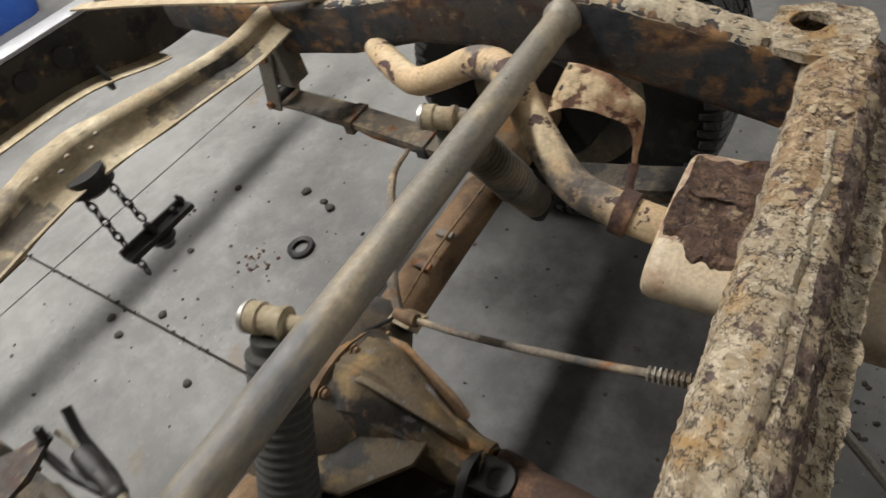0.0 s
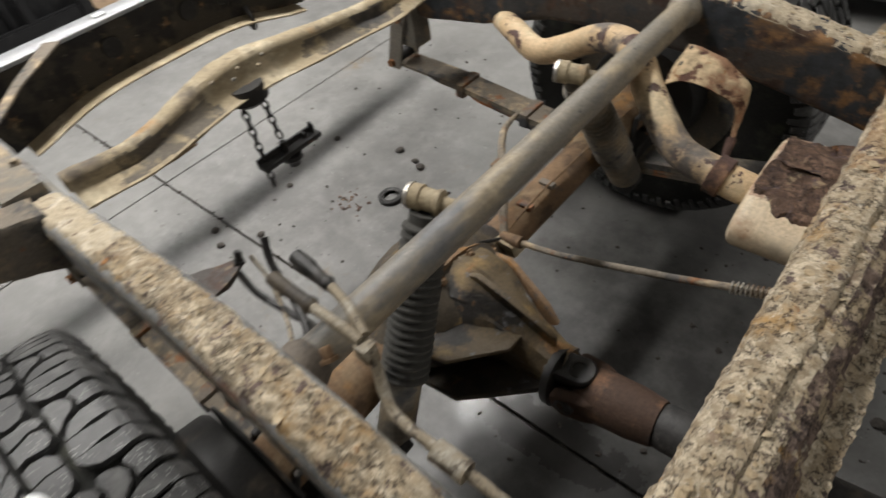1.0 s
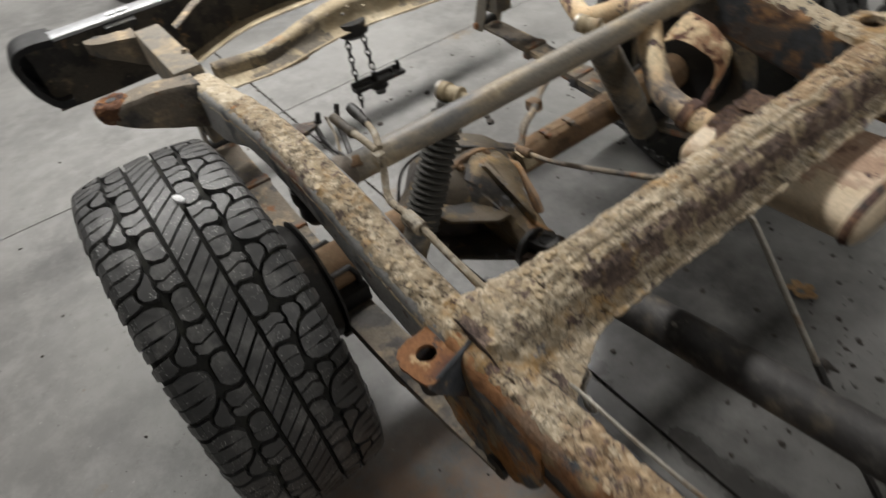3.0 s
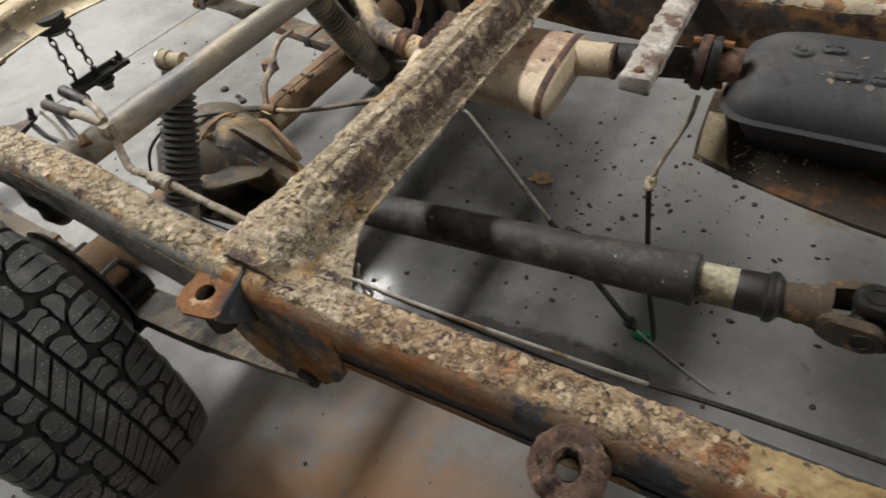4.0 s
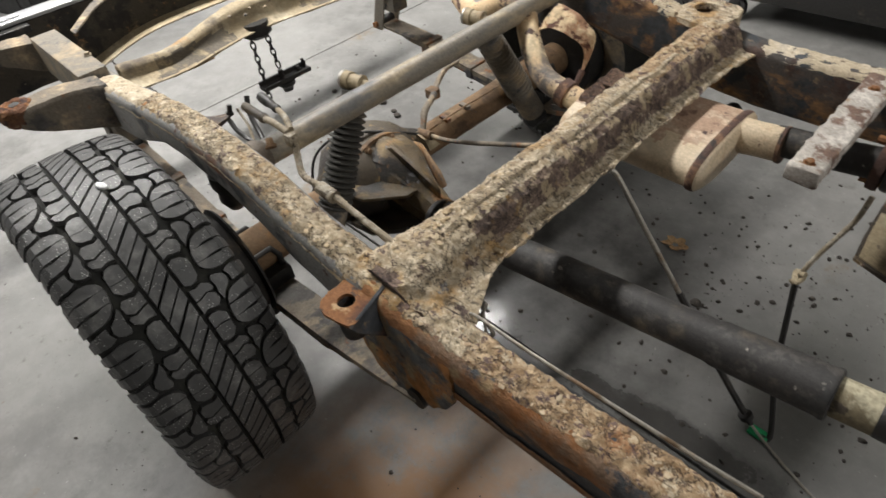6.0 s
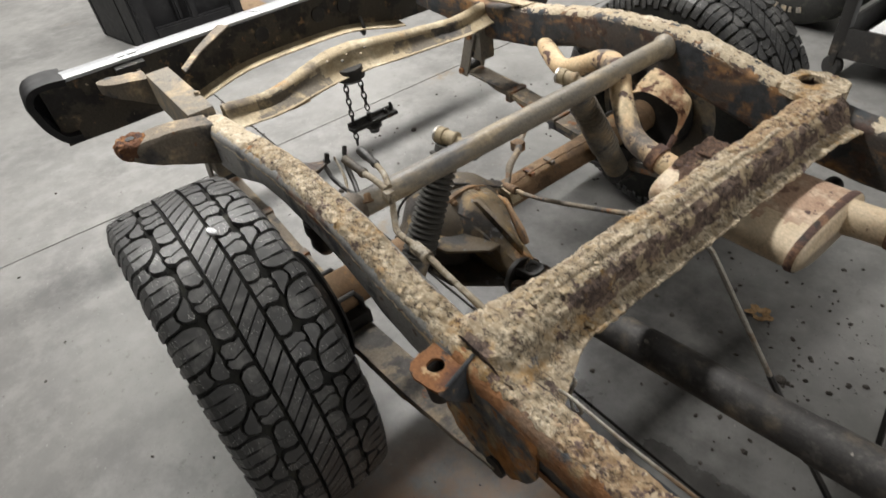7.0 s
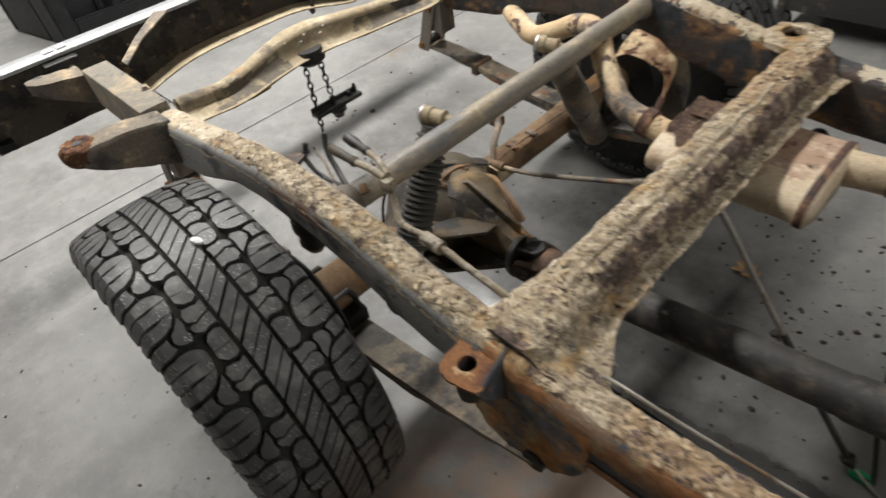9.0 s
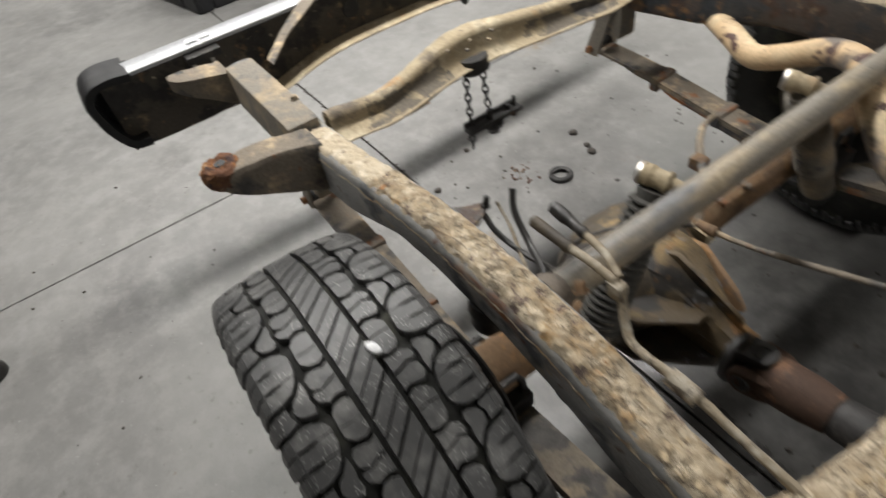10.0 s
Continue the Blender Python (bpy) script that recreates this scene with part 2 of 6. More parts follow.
mat_diff_nose = coat("grimy_yellow_casting", (0.12, 0.088, 0.05), [((0.25, 0.17, 0.075), 10, 0.53, 0.65, 2), ((0.026, 0.023, 0.02), 8, 0.47, 0.56, 5), ((0.28, 0.15, 0.06), 16, 0.58, 0.68, 12), ((0.17, 0.17, 0.18), 34, 0.6, 0.68, 8)], rough=0.55, spec=0.5, bumps=((60, 0.004), (200, 0.002)))
mat_muffler = coat("heat_tanned_muffler", (0.58, 0.465, 0.32), [((0.66, 0.56, 0.41), 4, 0.45, 0.65, 1), ((0.36, 0.21, 0.12), 6, 0.56, 0.7, 3), ((0.2, 0.1, 0.06), 18, 0.64, 0.68, 13), ((0.1, 0.05, 0.04), 14, 0.66, 0.7, 6)],
                   rough=0.5, bumps=((30, 0.0008), (200, 0.0004)), spec=0.5)
mat_stain = coat("pinkish_heat_stain", (0.4, 0.27, 0.19), [((0.54, 0.42, 0.31), 14, 0.48, 0.62, 3), ((0.2, 0.12, 0.09), 18, 0.54, 0.64, 6), ((0.08, 0.05, 0.045), 40, 0.62, 0.66, 9)], rough=0.65, bumps=((60, 0.0015), (200, 0.0008)))
mat_pipe = coat("spotted_exhaust_pipe", (0.58, 0.42, 0.25), [((0.68, 0.55, 0.36), 9, 0.45, 0.65, 1), ((0.09, 0.05, 0.042), 15, 0.57, 0.59, 6), ((0.15, 0.13, 0.115), 4.5, 0.55, 0.64, 9)], rough=0.6, bumps=((40, 0.001), (200, 0.0005)))
mat_scab = coat("flaking_rust_scab", (0.1, 0.06, 0.05), [((0.26, 0.15, 0.09), 18, 0.5, 0.65, 1), (SOOT, 25, 0.55, 0.65, 4), ((0.45, 0.35, 0.24), 30, 0.64, 0.72, 2)], rough=0.9, bumps=((45, 0.006), (150, 0.003)))
mat_shield = coat("rusty_heat_shield", (0.3, 0.17, 0.1), [((0.55, 0.42, 0.26), 13, 0.46, 0.58, 3), (RUST_DARK, 26, 0.52, 0.6, 6), ((0.36, 0.19, 0.09), 40, 0.58, 0.66, 9)], rough=0.8)
mat_black = coat("greasy_black", (0.016, 0.015, 0.014), [((0.045, 0.04, 0.035), 14, 0.5, 0.7, 2)], rough=0.45, bumps=((60, 0.002),), spec=0.5)
mat_blackpaint = coat("black_steel", (0.028, 0.027, 0.026), [((0.09, 0.075, 0.06), 9, 0.55, 0.7, 3), ((0.14, 0.07, 0.035), 14, 0.64, 0.72, 5)], rough=0.5, bumps=((90, 0.0008),))
mat_shaft = coat("worn_dark_shaft", (0.034, 0.032, 0.031), [((0.13, 0.108, 0.08), 9, 0.54, 0.7, 2), ((0.07, 0.065, 0.06), 40, 0.5, 0.66, 4), ((0.26, 0.24, 0.21), 22, 0.64, 0.68, 6), ((0.03, 0.03, 0.03), 14, 0.56, 0.64, 8)], rough=0.6, bumps=((80, 0.001), (300, 0.0005)))
mat_shaft_rust = coat("rusty_yoke", (0.065, 0.038, 0.026), [((0.19, 0.1, 0.055), 14, 0.54, 0.68, 3), ((0.04, 0.035, 0.033), 9, 0.5, 0.62, 5)], rough=0.75)
mat_sleeve = coat("chalky_worn_sleeve", (0.2, 0.165, 0.105), [((0.42, 0.38, 0.27), 18, 0.46, 0.56, 3), ((0.08, 0.065, 0.05), 24, 0.56, 0.64, 6)], rough=0.8, bumps=((90, 0.002),))
mat_yoke = coat("brown_scaled_yoke", (0.095, 0.068, 0.048), [((0.22, 0.13, 0.06), 22, 0.52, 0.64, 3), ((0.055, 0.048, 0.043), 14, 0.5, 0.62, 5), ((0.25, 0.2, 0.12), 50, 0.6, 0.67, 8)], rough=0.85, bumps=((70, 0.004), (200, 0.002)))
mat_boot = coat("grey_rubber_boot", (0.06, 0.058, 0.052), [((0.19, 0.165, 0.125), 9, 0.54, 0.72, 2), ((0.025, 0.024, 0.022), 14, 0.54, 0.66, 5)], rough=0.75, bumps=((90, 0.0006),))
mat_chrome = coat("worn_bare_metal", (0.6, 0.57, 0.52), [((0.3, 0.22, 0.14), 30, 0.55, 0.7, 2)], rough=0.38, metal=0.8, bumps=((150, 0.0004),))
mat_strip = coat("scratched_bumper_chrome", (0.5, 0.51, 0.53), [((0.3, 0.3, 0.29), 14, 0.6, 0.75, 2)], rough=0.36, metal=0.7, bumps=((60, 0.0003),), rough_var=0.1)
mat_cable = coat("dirty_cable_sheath", (0.27, 0.225, 0.16), [((0.42, 0.38, 0.31), 26, 0.48, 0.62, 5), ((0.1, 0.08, 0.06), 40, 0.54, 0.62, 3)], rough=0.7, bumps=((120, 0.0006),))
mat_wire = coat("bare_brake_line", (0.34, 0.32, 0.28), [((0.2, 0.14, 0.09), 14, 0.52, 0.64, 3)], rough=0.45, metal=0.5, bumps=((150, 0.0004),))
mat_tank = coat("dusty_grey_tank", (0.066, 0.066, 0.07), [((0.1, 0.098, 0.096), 5, 0.45, 0.65, 3), ((0.045, 0.044, 0.044), 11, 0.55, 0.7, 6), ((0.17, 0.15, 0.13), 40, 0.66, 0.72, 9)], rough=0.7, bumps=((80, 0.0006), (300, 0.0004)))
mat_skid = coat("muddy_skid_plate", (0.06, 0.048, 0.038), [((0.26, 0.19, 0.11), 6, 0.56, 0.66, 2), ((0.17, 0.085, 0.04), 9, 0.54, 0.66, 5), (SOOT, 12, 0.58, 0.66, 8)], rough=0.8)
mat_plastic = coat("black_plastic", (0.012, 0.012, 0.013), [((0.028, 0.028, 0.028), 12, 0.5, 0.7, 3)], rough=0.5, bumps=((200, 0.0003),), spec=0.35)
mat_blue = coat("blue_plastic", (0.03, 0.1, 0.42), [((0.06, 0.16, 0.5), 7, 0.5, 0.7, 3)], rough=0.45, bumps=((100, 0.0003),))
mat_white = coat("white_enamel", (0.8, 0.81, 0.82), [((0.66, 0.66, 0.65), 9, 0.6, 0.7, 3)], rough=0.35, bumps=((100, 0.0002),))
mat_green = coat("green_plastic_tag", (0.03, 0.36, 0.14), [((0.02, 0.2, 0.08), 90, 0.6, 0.7, 3)], rough=0.5, bumps=((200, 0.0002),))
mat_card = coat("brown_cardboard", (0.24, 0.165, 0.1), [((0.17, 0.115, 0.07), 9, 0.5, 0.7, 3)], rough=0.85, bumps=((60, 0.001),))
mat_leaf = coat("dry_leaf", (0.28, 0.18, 0.09), [((0.17, 0.1, 0.05), 60, 0.5, 0.65, 3)], rough=0.8)
mat_crumb = coat("dirt_crumb", (0.06, 0.053, 0.047), [((0.16, 0.14, 0.115), 30, 0.58, 0.68, 3)], rough=0.95)
mat_wall = coat("painted_wall", (0.62, 0.62, 0.61), [((0.52, 0.52, 0.51), 1.5, 0.5, 0.7, 3)], rough=0.8, bumps=((40, 0.001),))
mat_ceiling = coat("ceiling_board", (0.6, 0.6, 0.58), [((0.5, 0.5, 0.48), 1.2, 0.5, 0.7, 3)], rough=0.9, bumps=((40, 0.001),))


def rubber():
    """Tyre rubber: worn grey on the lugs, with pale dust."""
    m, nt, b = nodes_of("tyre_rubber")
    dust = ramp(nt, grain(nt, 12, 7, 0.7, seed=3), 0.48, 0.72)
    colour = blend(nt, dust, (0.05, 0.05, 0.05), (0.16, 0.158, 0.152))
    specks = ramp(nt, cells(nt, 230, 2), 0.24, 0.14)
    some = ramp(nt, grain(nt, 30, 3, 0.5, seed=6), 0.47, 0.58)
    mul = nt.nodes.new("ShaderNodeMath")
    mul.operation = "MULTIPLY"
    nt.links.new(specks, mul.inputs[0])
    nt.links.new(some, mul.inputs[1])
    colour = blend(nt, mul.outputs[0], colour, (0.5, 0.5, 0.48))
    nt.links.new(colour, b.inputs["Base Color"])
    b.inputs["Roughness"].default_value = 0.43
    b.inputs["Specular IOR Level"].default_value = 0.6
    relief(nt, b, [(grain(nt, 90, 5, 0.7, seed=1), 0.0015), (grain(nt, 400, 3, 0.6, seed=2), 0.0006)], 0.6)
    return m


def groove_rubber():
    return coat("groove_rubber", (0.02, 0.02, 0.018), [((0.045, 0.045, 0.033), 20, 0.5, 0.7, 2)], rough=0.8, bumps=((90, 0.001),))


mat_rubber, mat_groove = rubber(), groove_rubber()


def concrete():
    """Sealed grey shop floor: mottled, stained, with dusty spots, rust bleed and shade painted under the truck."""
    m, nt, b = nodes_of("sealed_concrete")
    c = blend(nt, ramp(nt, grain(nt, 0.9, 6, 0.6, seed=1), 0.35, 0.65), (0.135, 0.133, 0.128), (0.205, 0.202, 0.194))
    c = blend(nt, ramp(nt, grain(nt, 5, 8, 0.7, seed=2), 0.45, 0.8), c, (0.235, 0.233, 0.226))
    c = blend(nt, ramp(nt, grain(nt, 2.3, 8, 0.7, seed=5), 0.56, 0.72), c, (0.115, 0.113, 0.109))
    c = blend(nt, ramp(nt, grain(nt, 16, 6, 0.75, seed=7), 0.6, 0.74), c, (0.1, 0.095, 0.087))
    c = blend(nt, ramp(nt, grain(nt, 3.1, 7, 0.7, seed=13), 0.64, 0.74), c, (0.17, 0.13, 0.085))
    c = blend(nt, ramp(nt, grain(nt, 260, 2, 0.6, seed=3), 0.66, 0.72), c, (0.12, 0.11, 0.1))
    c = blend(nt, ramp(nt, grain(nt, 21, 5, 0.75, seed=15), 0.68, 0.74), c, (0.15, 0.115, 0.075))
    c = blend(nt, ramp(nt, grain(nt, 70, 3, 0.6, seed=16), 0.69, 0.73), c, (0.34, 0.335, 0.32))
    c = blend(nt, ramp(nt, grain(nt, 42, 4, 0.7, seed=25), 0.66, 0.72), c, (0.085, 0.078, 0.066))
    c = blend(nt, sums(nt, "MULTIPLY", ramp(nt, grain(nt, 9, 8, 0.75, seed=27), 0.42, 0.66), 0.45), c, (0.255, 0.25, 0.238))
    tc = nt.nodes.new("ShaderNodeTexCoord")
    far = nt.nodes.new("ShaderNodeVectorMath")
    far.operation = "DISTANCE"
    far.inputs[1].default_value = (0.16, -0.76, 0.0)
    nt.links.new(tc.outputs["Object"], far.inputs[0])
    mul = nt.nodes.new("ShaderNodeMath")
    mul.operation = "MULTIPLY"
    nt.links.new(ramp(nt, far.outputs["Value"], 0.6, 0.12), mul.inputs[0])
    nt.links.new(ramp(nt, grain(nt, 5, 7, 0.7, seed=21), 0.36, 0.58), mul.inputs[1])
    rust_run = mul.outputs[0]
    # Oil stain, widened and darkened to hold the truck's shade on the concrete.
    oil_shade_at = nt.nodes.new("ShaderNodeMapping")
    oil_shade_at.inputs["Location"].default_value = (0.26, -0.03, 0)
    oil_shade_at.inputs["Scale"].default_value = (1.0, 0.95, 1.0)
    nt.links.new(tc.outputs["Object"], oil_shade_at.inputs[0])
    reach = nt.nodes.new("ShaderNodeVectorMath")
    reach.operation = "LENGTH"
    nt.links.new(oil_shade_at.outputs[0], reach.inputs[0])
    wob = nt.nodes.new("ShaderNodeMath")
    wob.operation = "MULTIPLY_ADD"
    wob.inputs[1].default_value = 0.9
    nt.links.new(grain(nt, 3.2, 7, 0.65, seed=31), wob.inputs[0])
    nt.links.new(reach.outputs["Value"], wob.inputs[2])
    oil_and_shade = ramp(nt, wob.outputs[0], 1.3, 0.72)
    smear_shade_tone = blend(nt, ramp(nt, grain(nt, 9, 7, 0.7, seed=33), 0.35, 0.7), (0.03, 0.029, 0.028), (0.08, 0.078, 0.074))
    c = blend(nt, oil_and_shade, c, smear_shade_tone)
    c = blend(nt, rust_run, c, (0.25, 0.125, 0.045))
    wet = None
    for wx, wy, sx, sy, turn in ((-0.3, -0.13, 2.6, 10.0, 0.06), (0.36, -0.09, 2.6, 16.0, 0.08)):
        at = nt.nodes.new("ShaderNodeMapping")
        at.vector_type = "TEXTURE"
        at.inputs["Location"].default_value = (wx, wy, 0)
        at.inputs["Rotation"].default_value = (0, 0, turn)
        at.inputs["Scale"].default_value = (1 / sx, 1 / sy, 1)
        nt.links.new(tc.outputs["Object"], at.inputs[0])
        dist = nt.nodes.new("ShaderNodeVectorMath")
        dist.operation = "LENGTH"
        nt.links.new(at.outputs[0], dist.inputs[0])
        spread = sums(nt, "ADD", dist.outputs["Value"], sums(nt, "MULTIPLY", grain(nt, 11, 6, 0.7, seed=wx * 10 + 40), 1.3))
        one = ramp(nt, spread, 1.7, 1.05)
        wet = one if wet is None else sums(nt, "MAXIMUM", wet, one)
    c = blend(nt, sums(nt, "MULTIPLY", wet, 0.75), c, (0.028, 0.027, 0.026))
    nt.links.new(c, b.inputs["Base Color"])
    r = nt.nodes.new("ShaderNodeMapRange")
    r.inputs["From Min"].default_value, r.inputs["From Max"].default_value = 0.3, 0.7
    r.inputs["To Min"].default_value, r.inputs["To Max"].default_value = 0.34, 0.6
    nt.links.new(grain(nt, 4, 7, 0.7, seed=8), r.inputs["Value"])
    dry = sums(nt, "SUBTRACT", 1.0, sums(nt, "MULTIPLY", wet, 0.64))
    nt.links.new(sums(nt, "MULTIPLY", r.outputs[0], dry), b.inputs["Roughness"])
    b.inputs["Specular IOR Level"].default_value = 0.5
    relief(nt, b, [(grain(nt, 3, 5, 0.6, seed=4), 0.004), (grain(nt, 120, 4, 0.7, seed=6), 0.0005)], 0.4)
    return m


mat_floor = concrete()

# ---- mesh tools ----
ORIGIN = {}


def thing(name, at, label, category, group="", kind=""):
    """An empty at the thing's base that carries its parts."""
    ob = new(name)
    ob.empty_display_size = 0.05
    ob.location = at
    ORIGIN[ob] = Vector(at)
    return tagged(ob, label, category, group, kind)


def part(name, bm, material, parent, label="", smooth=40):
    """Links a bmesh, given in world metres, as one mesh under a thing or a part."""
    base = ORIGIN.get(parent, Vector((0, 0, 0)))
    bmesh.ops.translate(bm, verts=bm.verts, vec=-base)
    bmesh.ops.recalc_face_normals(bm, faces=bm.faces)
    me = bpy.data.meshes.new(name)
    bm.to_mesh(me)
    bm.free()
    for m in material if isinstance(material, (list, tuple)) else (material,):
        me.materials.append(m)
    if smooth:
        me.polygons.foreach_set("use_smooth", [True] * len(me.polygons))
        me.set_sharp_from_angle(angle=radians(smooth))
    ob = new(name, me)
    if parent is not None:
        ob.parent = parent
    ORIGIN[ob] = base
    if label:
        tagged(ob, label)
    return ob


def solo(name, bm, material, label, category, at=(0, 0, 0), group="", kind="", smooth=40):
    """A thing of one mesh, its origin at its base."""
    ob = part(name, bm, material, None, smooth=smooth)
    ob.data.transform(Matrix.Translation(-Vector(at)))
    ob.location = at
    ORIGIN[ob] = Vector(at)
    return tagged(ob, label, category, group, kind)


def loft(rings, bm=None, caps=True, closed=True, loop=False):
    """A skin over rings of equally many points."""
    bm = bm or bmesh.new()
    vs = [[bm.verts.new(p) for p in ring] for ring in rings]
    n = len(vs[0])
    pairs = list(zip(vs, vs[1:])) + ([(vs[-1], vs[0])] if loop else [])
    for a, b in pairs:
        for i in range(n if closed else n - 1):
            j = (i + 1) % n
            bm.faces.new((a[i], a[j], b[j], b[i]))
    if caps and closed and not loop:
        bm.faces.new(vs[0])
        bm.faces.new(vs[-1][::-1])
    return bm


def smooth_path(points, steps=6):
    """Catmull-Rom through the points."""
    p = [Vector(q) for q in points]
    p = [2 * p[0] - p[1]] + p + [2 * p[-1] - p[-2]]
    out = []
    for i in range(1, len(p) - 2):
        a, b, c, d = p[i - 1:i + 3]
        for k in range(steps):
            t = k / steps
            out.append(0.5 * (2 * b + (c - a) * t + (2 * a - 5 * b + 4 * c - d) * t * t + (3 * b - a - 3 * c + d) * t ** 3))
    out.append(p[-2])
    return out


def tube(path, radius, sides=10, bm=None, caps=True, wobble=0.0, steps=6, curve=True):
    """A round bar along a path; radius: one number or one for each point."""
    pts = smooth_path(path, steps) if curve and len(path) > 2 else [Vector(q) for q in path]
    n = len(pts)
    if isinstance(radius, (int, float)):
        rad = [radius] * n
    else:
        rad = [np.interp(i / (n - 1) * (len(radius) - 1), range(len(radius)), radius) for i in range(n)]
    rings, side = [], None
    for i, q in enumerate(pts):
        d = (pts[min(i + 1, n - 1)] - pts[max(i - 1, 0)]).normalized()
        if side is None:
            side = d.orthogonal().normalized()
        side = (side - d * side.dot(d)).normalized()
        up = d.cross(side)
        ring = []
        for k in range(sides):
            a = 2 * math.pi * k / sides
            r = rad[i] * (1 + wobble * noise.noise(q * 40 + Vector((k, 0, 0))))
            ring.append(q + side * (r * math.cos(a)) + up * (r * math.sin(a)))
        rings.append(ring)
    return loft(rings, bm, caps)


def box(x0, x1, y0, y1, z0, z1, bevel=0.004, bm=None, m=None, segments=2):
    """A bevelled block."""
    own = bmesh.new()
    bmesh.ops.create_cube(own, size=1)
    for v in own.verts:
        v.co = Vector((x0 + (v.co.x + 0.5) * (x1 - x0), y0 + (v.co.y + 0.5) * (y1 - y0), z0 + (v.co.z + 0.5) * (z1 - z0)))
    if bevel:
        bmesh.ops.bevel(own, geom=own.edges[:], offset=bevel, segments=segments, affect="EDGES", profile=0.6)
    if m is not None:
        own.transform(m)
    if bm is None:
        return own
    me = bpy.data.meshes.new("scrap")
    own.to_mesh(me)
    own.free()
    bm.from_mesh(me)
    bpy.data.meshes.remove(me)
    return bm


def turned(profile, at, axis, sides=24, bm=None, caps=True):
    """A turned piece: profile of (distance along the axis, radius)."""
    d = Vector(axis).normalized()
    side = d.orthogonal().normalized()
    up = d.cross(side)
    rings = [[Vector(at) + d * s + (side * math.cos(2 * math.pi * k / sides) + up * math.sin(2 * math.pi * k / sides)) * r for k in range(sides)] for s, r in profile]
    return loft(rings, bm, caps)


def plate(outline, thickness, axis, bm=None, hole=None, sides=20):
    """A plate cut to an outline of points (in one plane), with an optional round hole (centre, radius)."""
    bm = bm or bmesh.new()
    d = Vector(axis).normalized() * thickness
    pts = [Vector(p) for p in outline]
    if hole is None:
        return loft([pts, [p + d for p in pts]], bm)
    c, r = Vector(hole[0]), hole[1]
    n = d.normalized()
    e1 = (pts[0] - c)
    e1 = (e1 - n * e1.dot(n)).normalized()
    e2 = n.cross(e1)
    dense = []
    for a, b in zip(pts, pts[1:] + pts[:1]):
        dense += [a.lerp(b, k / 4) for k in range(4)]
    inner = []
    for p in dense:
        w = p - c
        ang = math.atan2(w.dot(e2), w.dot(e1))
        inner.append(c + (e1 * math.cos(ang) + e2 * math.sin(ang)) * r)
    return loft([dense, inner, [p + d for p in inner], [p + d for p in dense]], bm, caps=False, loop=True)


def rough_up(bm, amount, scale, seed=0.0):
    """Uneven surface: pushes the vertices about by noise."""
    bm.normal_update()
    for v in bm.verts:
        q = v.co * scale + Vector((seed, seed, seed))
        v.co += v.normal * amount * (noise.noise(q) + 0.5 * noise.noise(q * 2.7))


def bolt(at, axis, r, h, bm=None):
    d = Vector(axis).normalized()
    return turned([(0, r * 1.5), (h * 0.25, r * 1.5), (h * 0.25, r), (h * 0.9, r), (h, r * 0.8)], at, d, 6, bm)

# ---- the room ----
FLOOR_X, FLOOR_Y = (-9.0, -2.02, 3.6, 6.0), (-6.0, -0.125, 4.2, 7.0)
floor = solo("floor", box(-9, 6, -6, 7, -0.2, -0.012, 0), mat_crumb, "sealed grey concrete garage floor, scuffed and stained", "floor", kind="structure", smooth=0)
for i in range(3):
    for j in range(3):
        gx, gy = 0.0032, 0.0038
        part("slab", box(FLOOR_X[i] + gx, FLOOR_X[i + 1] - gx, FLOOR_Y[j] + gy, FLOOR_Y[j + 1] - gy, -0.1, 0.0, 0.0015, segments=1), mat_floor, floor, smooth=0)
for name, b in (("wall_rear", (-9.2, -9, -6.2, 7.2, -0.2, 3.9)), ("wall_front", (6, 6.2, -6.2, 7.2, -0.2, 3.9)),
                ("wall_near", (-9, 6, -6.2, -6, -0.2, 3.9)), ("wall_far", (-9, 6, 7, 7.2, -0.2, 3.9))):
    solo(name, box(*b, 0), mat_wall, "plain pale painted garage wall", "wall", kind="structure", smooth=0)
solo("ceiling", box(-9.2, 6.2, -6.2, 7.2, 3.9, 4.05, 0), mat_ceiling, "plain pale garage ceiling", "ceiling", kind="structure", smooth=0)

# ---- the chassis ----
frame_base = (-0.3, 0, 0.5)
chassis = thing("truck_chassis_frame", frame_base, "bare rusted truck ladder frame caked with dry tan mud", "truck frame")
RAIL_X = (-1.56, -1.1, -0.9, -0.7, -0.586, -0.41, -0.294, -0.149, -0.02, 0.15, 0.3, 0.6, 1.0, 1.6)
RAIL_Z = (0.675, 0.672, 0.695, 0.724, 0.738, 0.744, 0.735, 0.702, 0.67, 0.65, 0.647, 0.651, 0.655, 0.66)
RAIL_H = (0.1, 0.13, 0.13, 0.085, 0.085, 0.09, 0.1, 0.116, 0.118, 0.115, 0.11, 0.11, 0.11, 0.11)
FAR_H = (0.1, 0.13, 0.13, 0.11, 0.12, 0.135, 0.14, 0.14, 0.14, 0.14, 0.14, 0.14, 0.14, 0.14)
NEAR_Y = (-0.553, -0.553, -0.548, -0.545, -0.545, -0.547, -0.547, -0.546, -0.54, -0.534, -0.529, -0.518, -0.512, -0.51)
RAIL_W = 0.074


def rail_at(x, far=False):
    """Centre y and top z of a side rail."""
    if far:
        return 0.531, float(np.interp(x, RAIL_X, RAIL_Z))
    return float(np.interp(x, RAIL_X, NEAR_Y)), float(np.interp(x, RAIL_X, RAIL_Z))


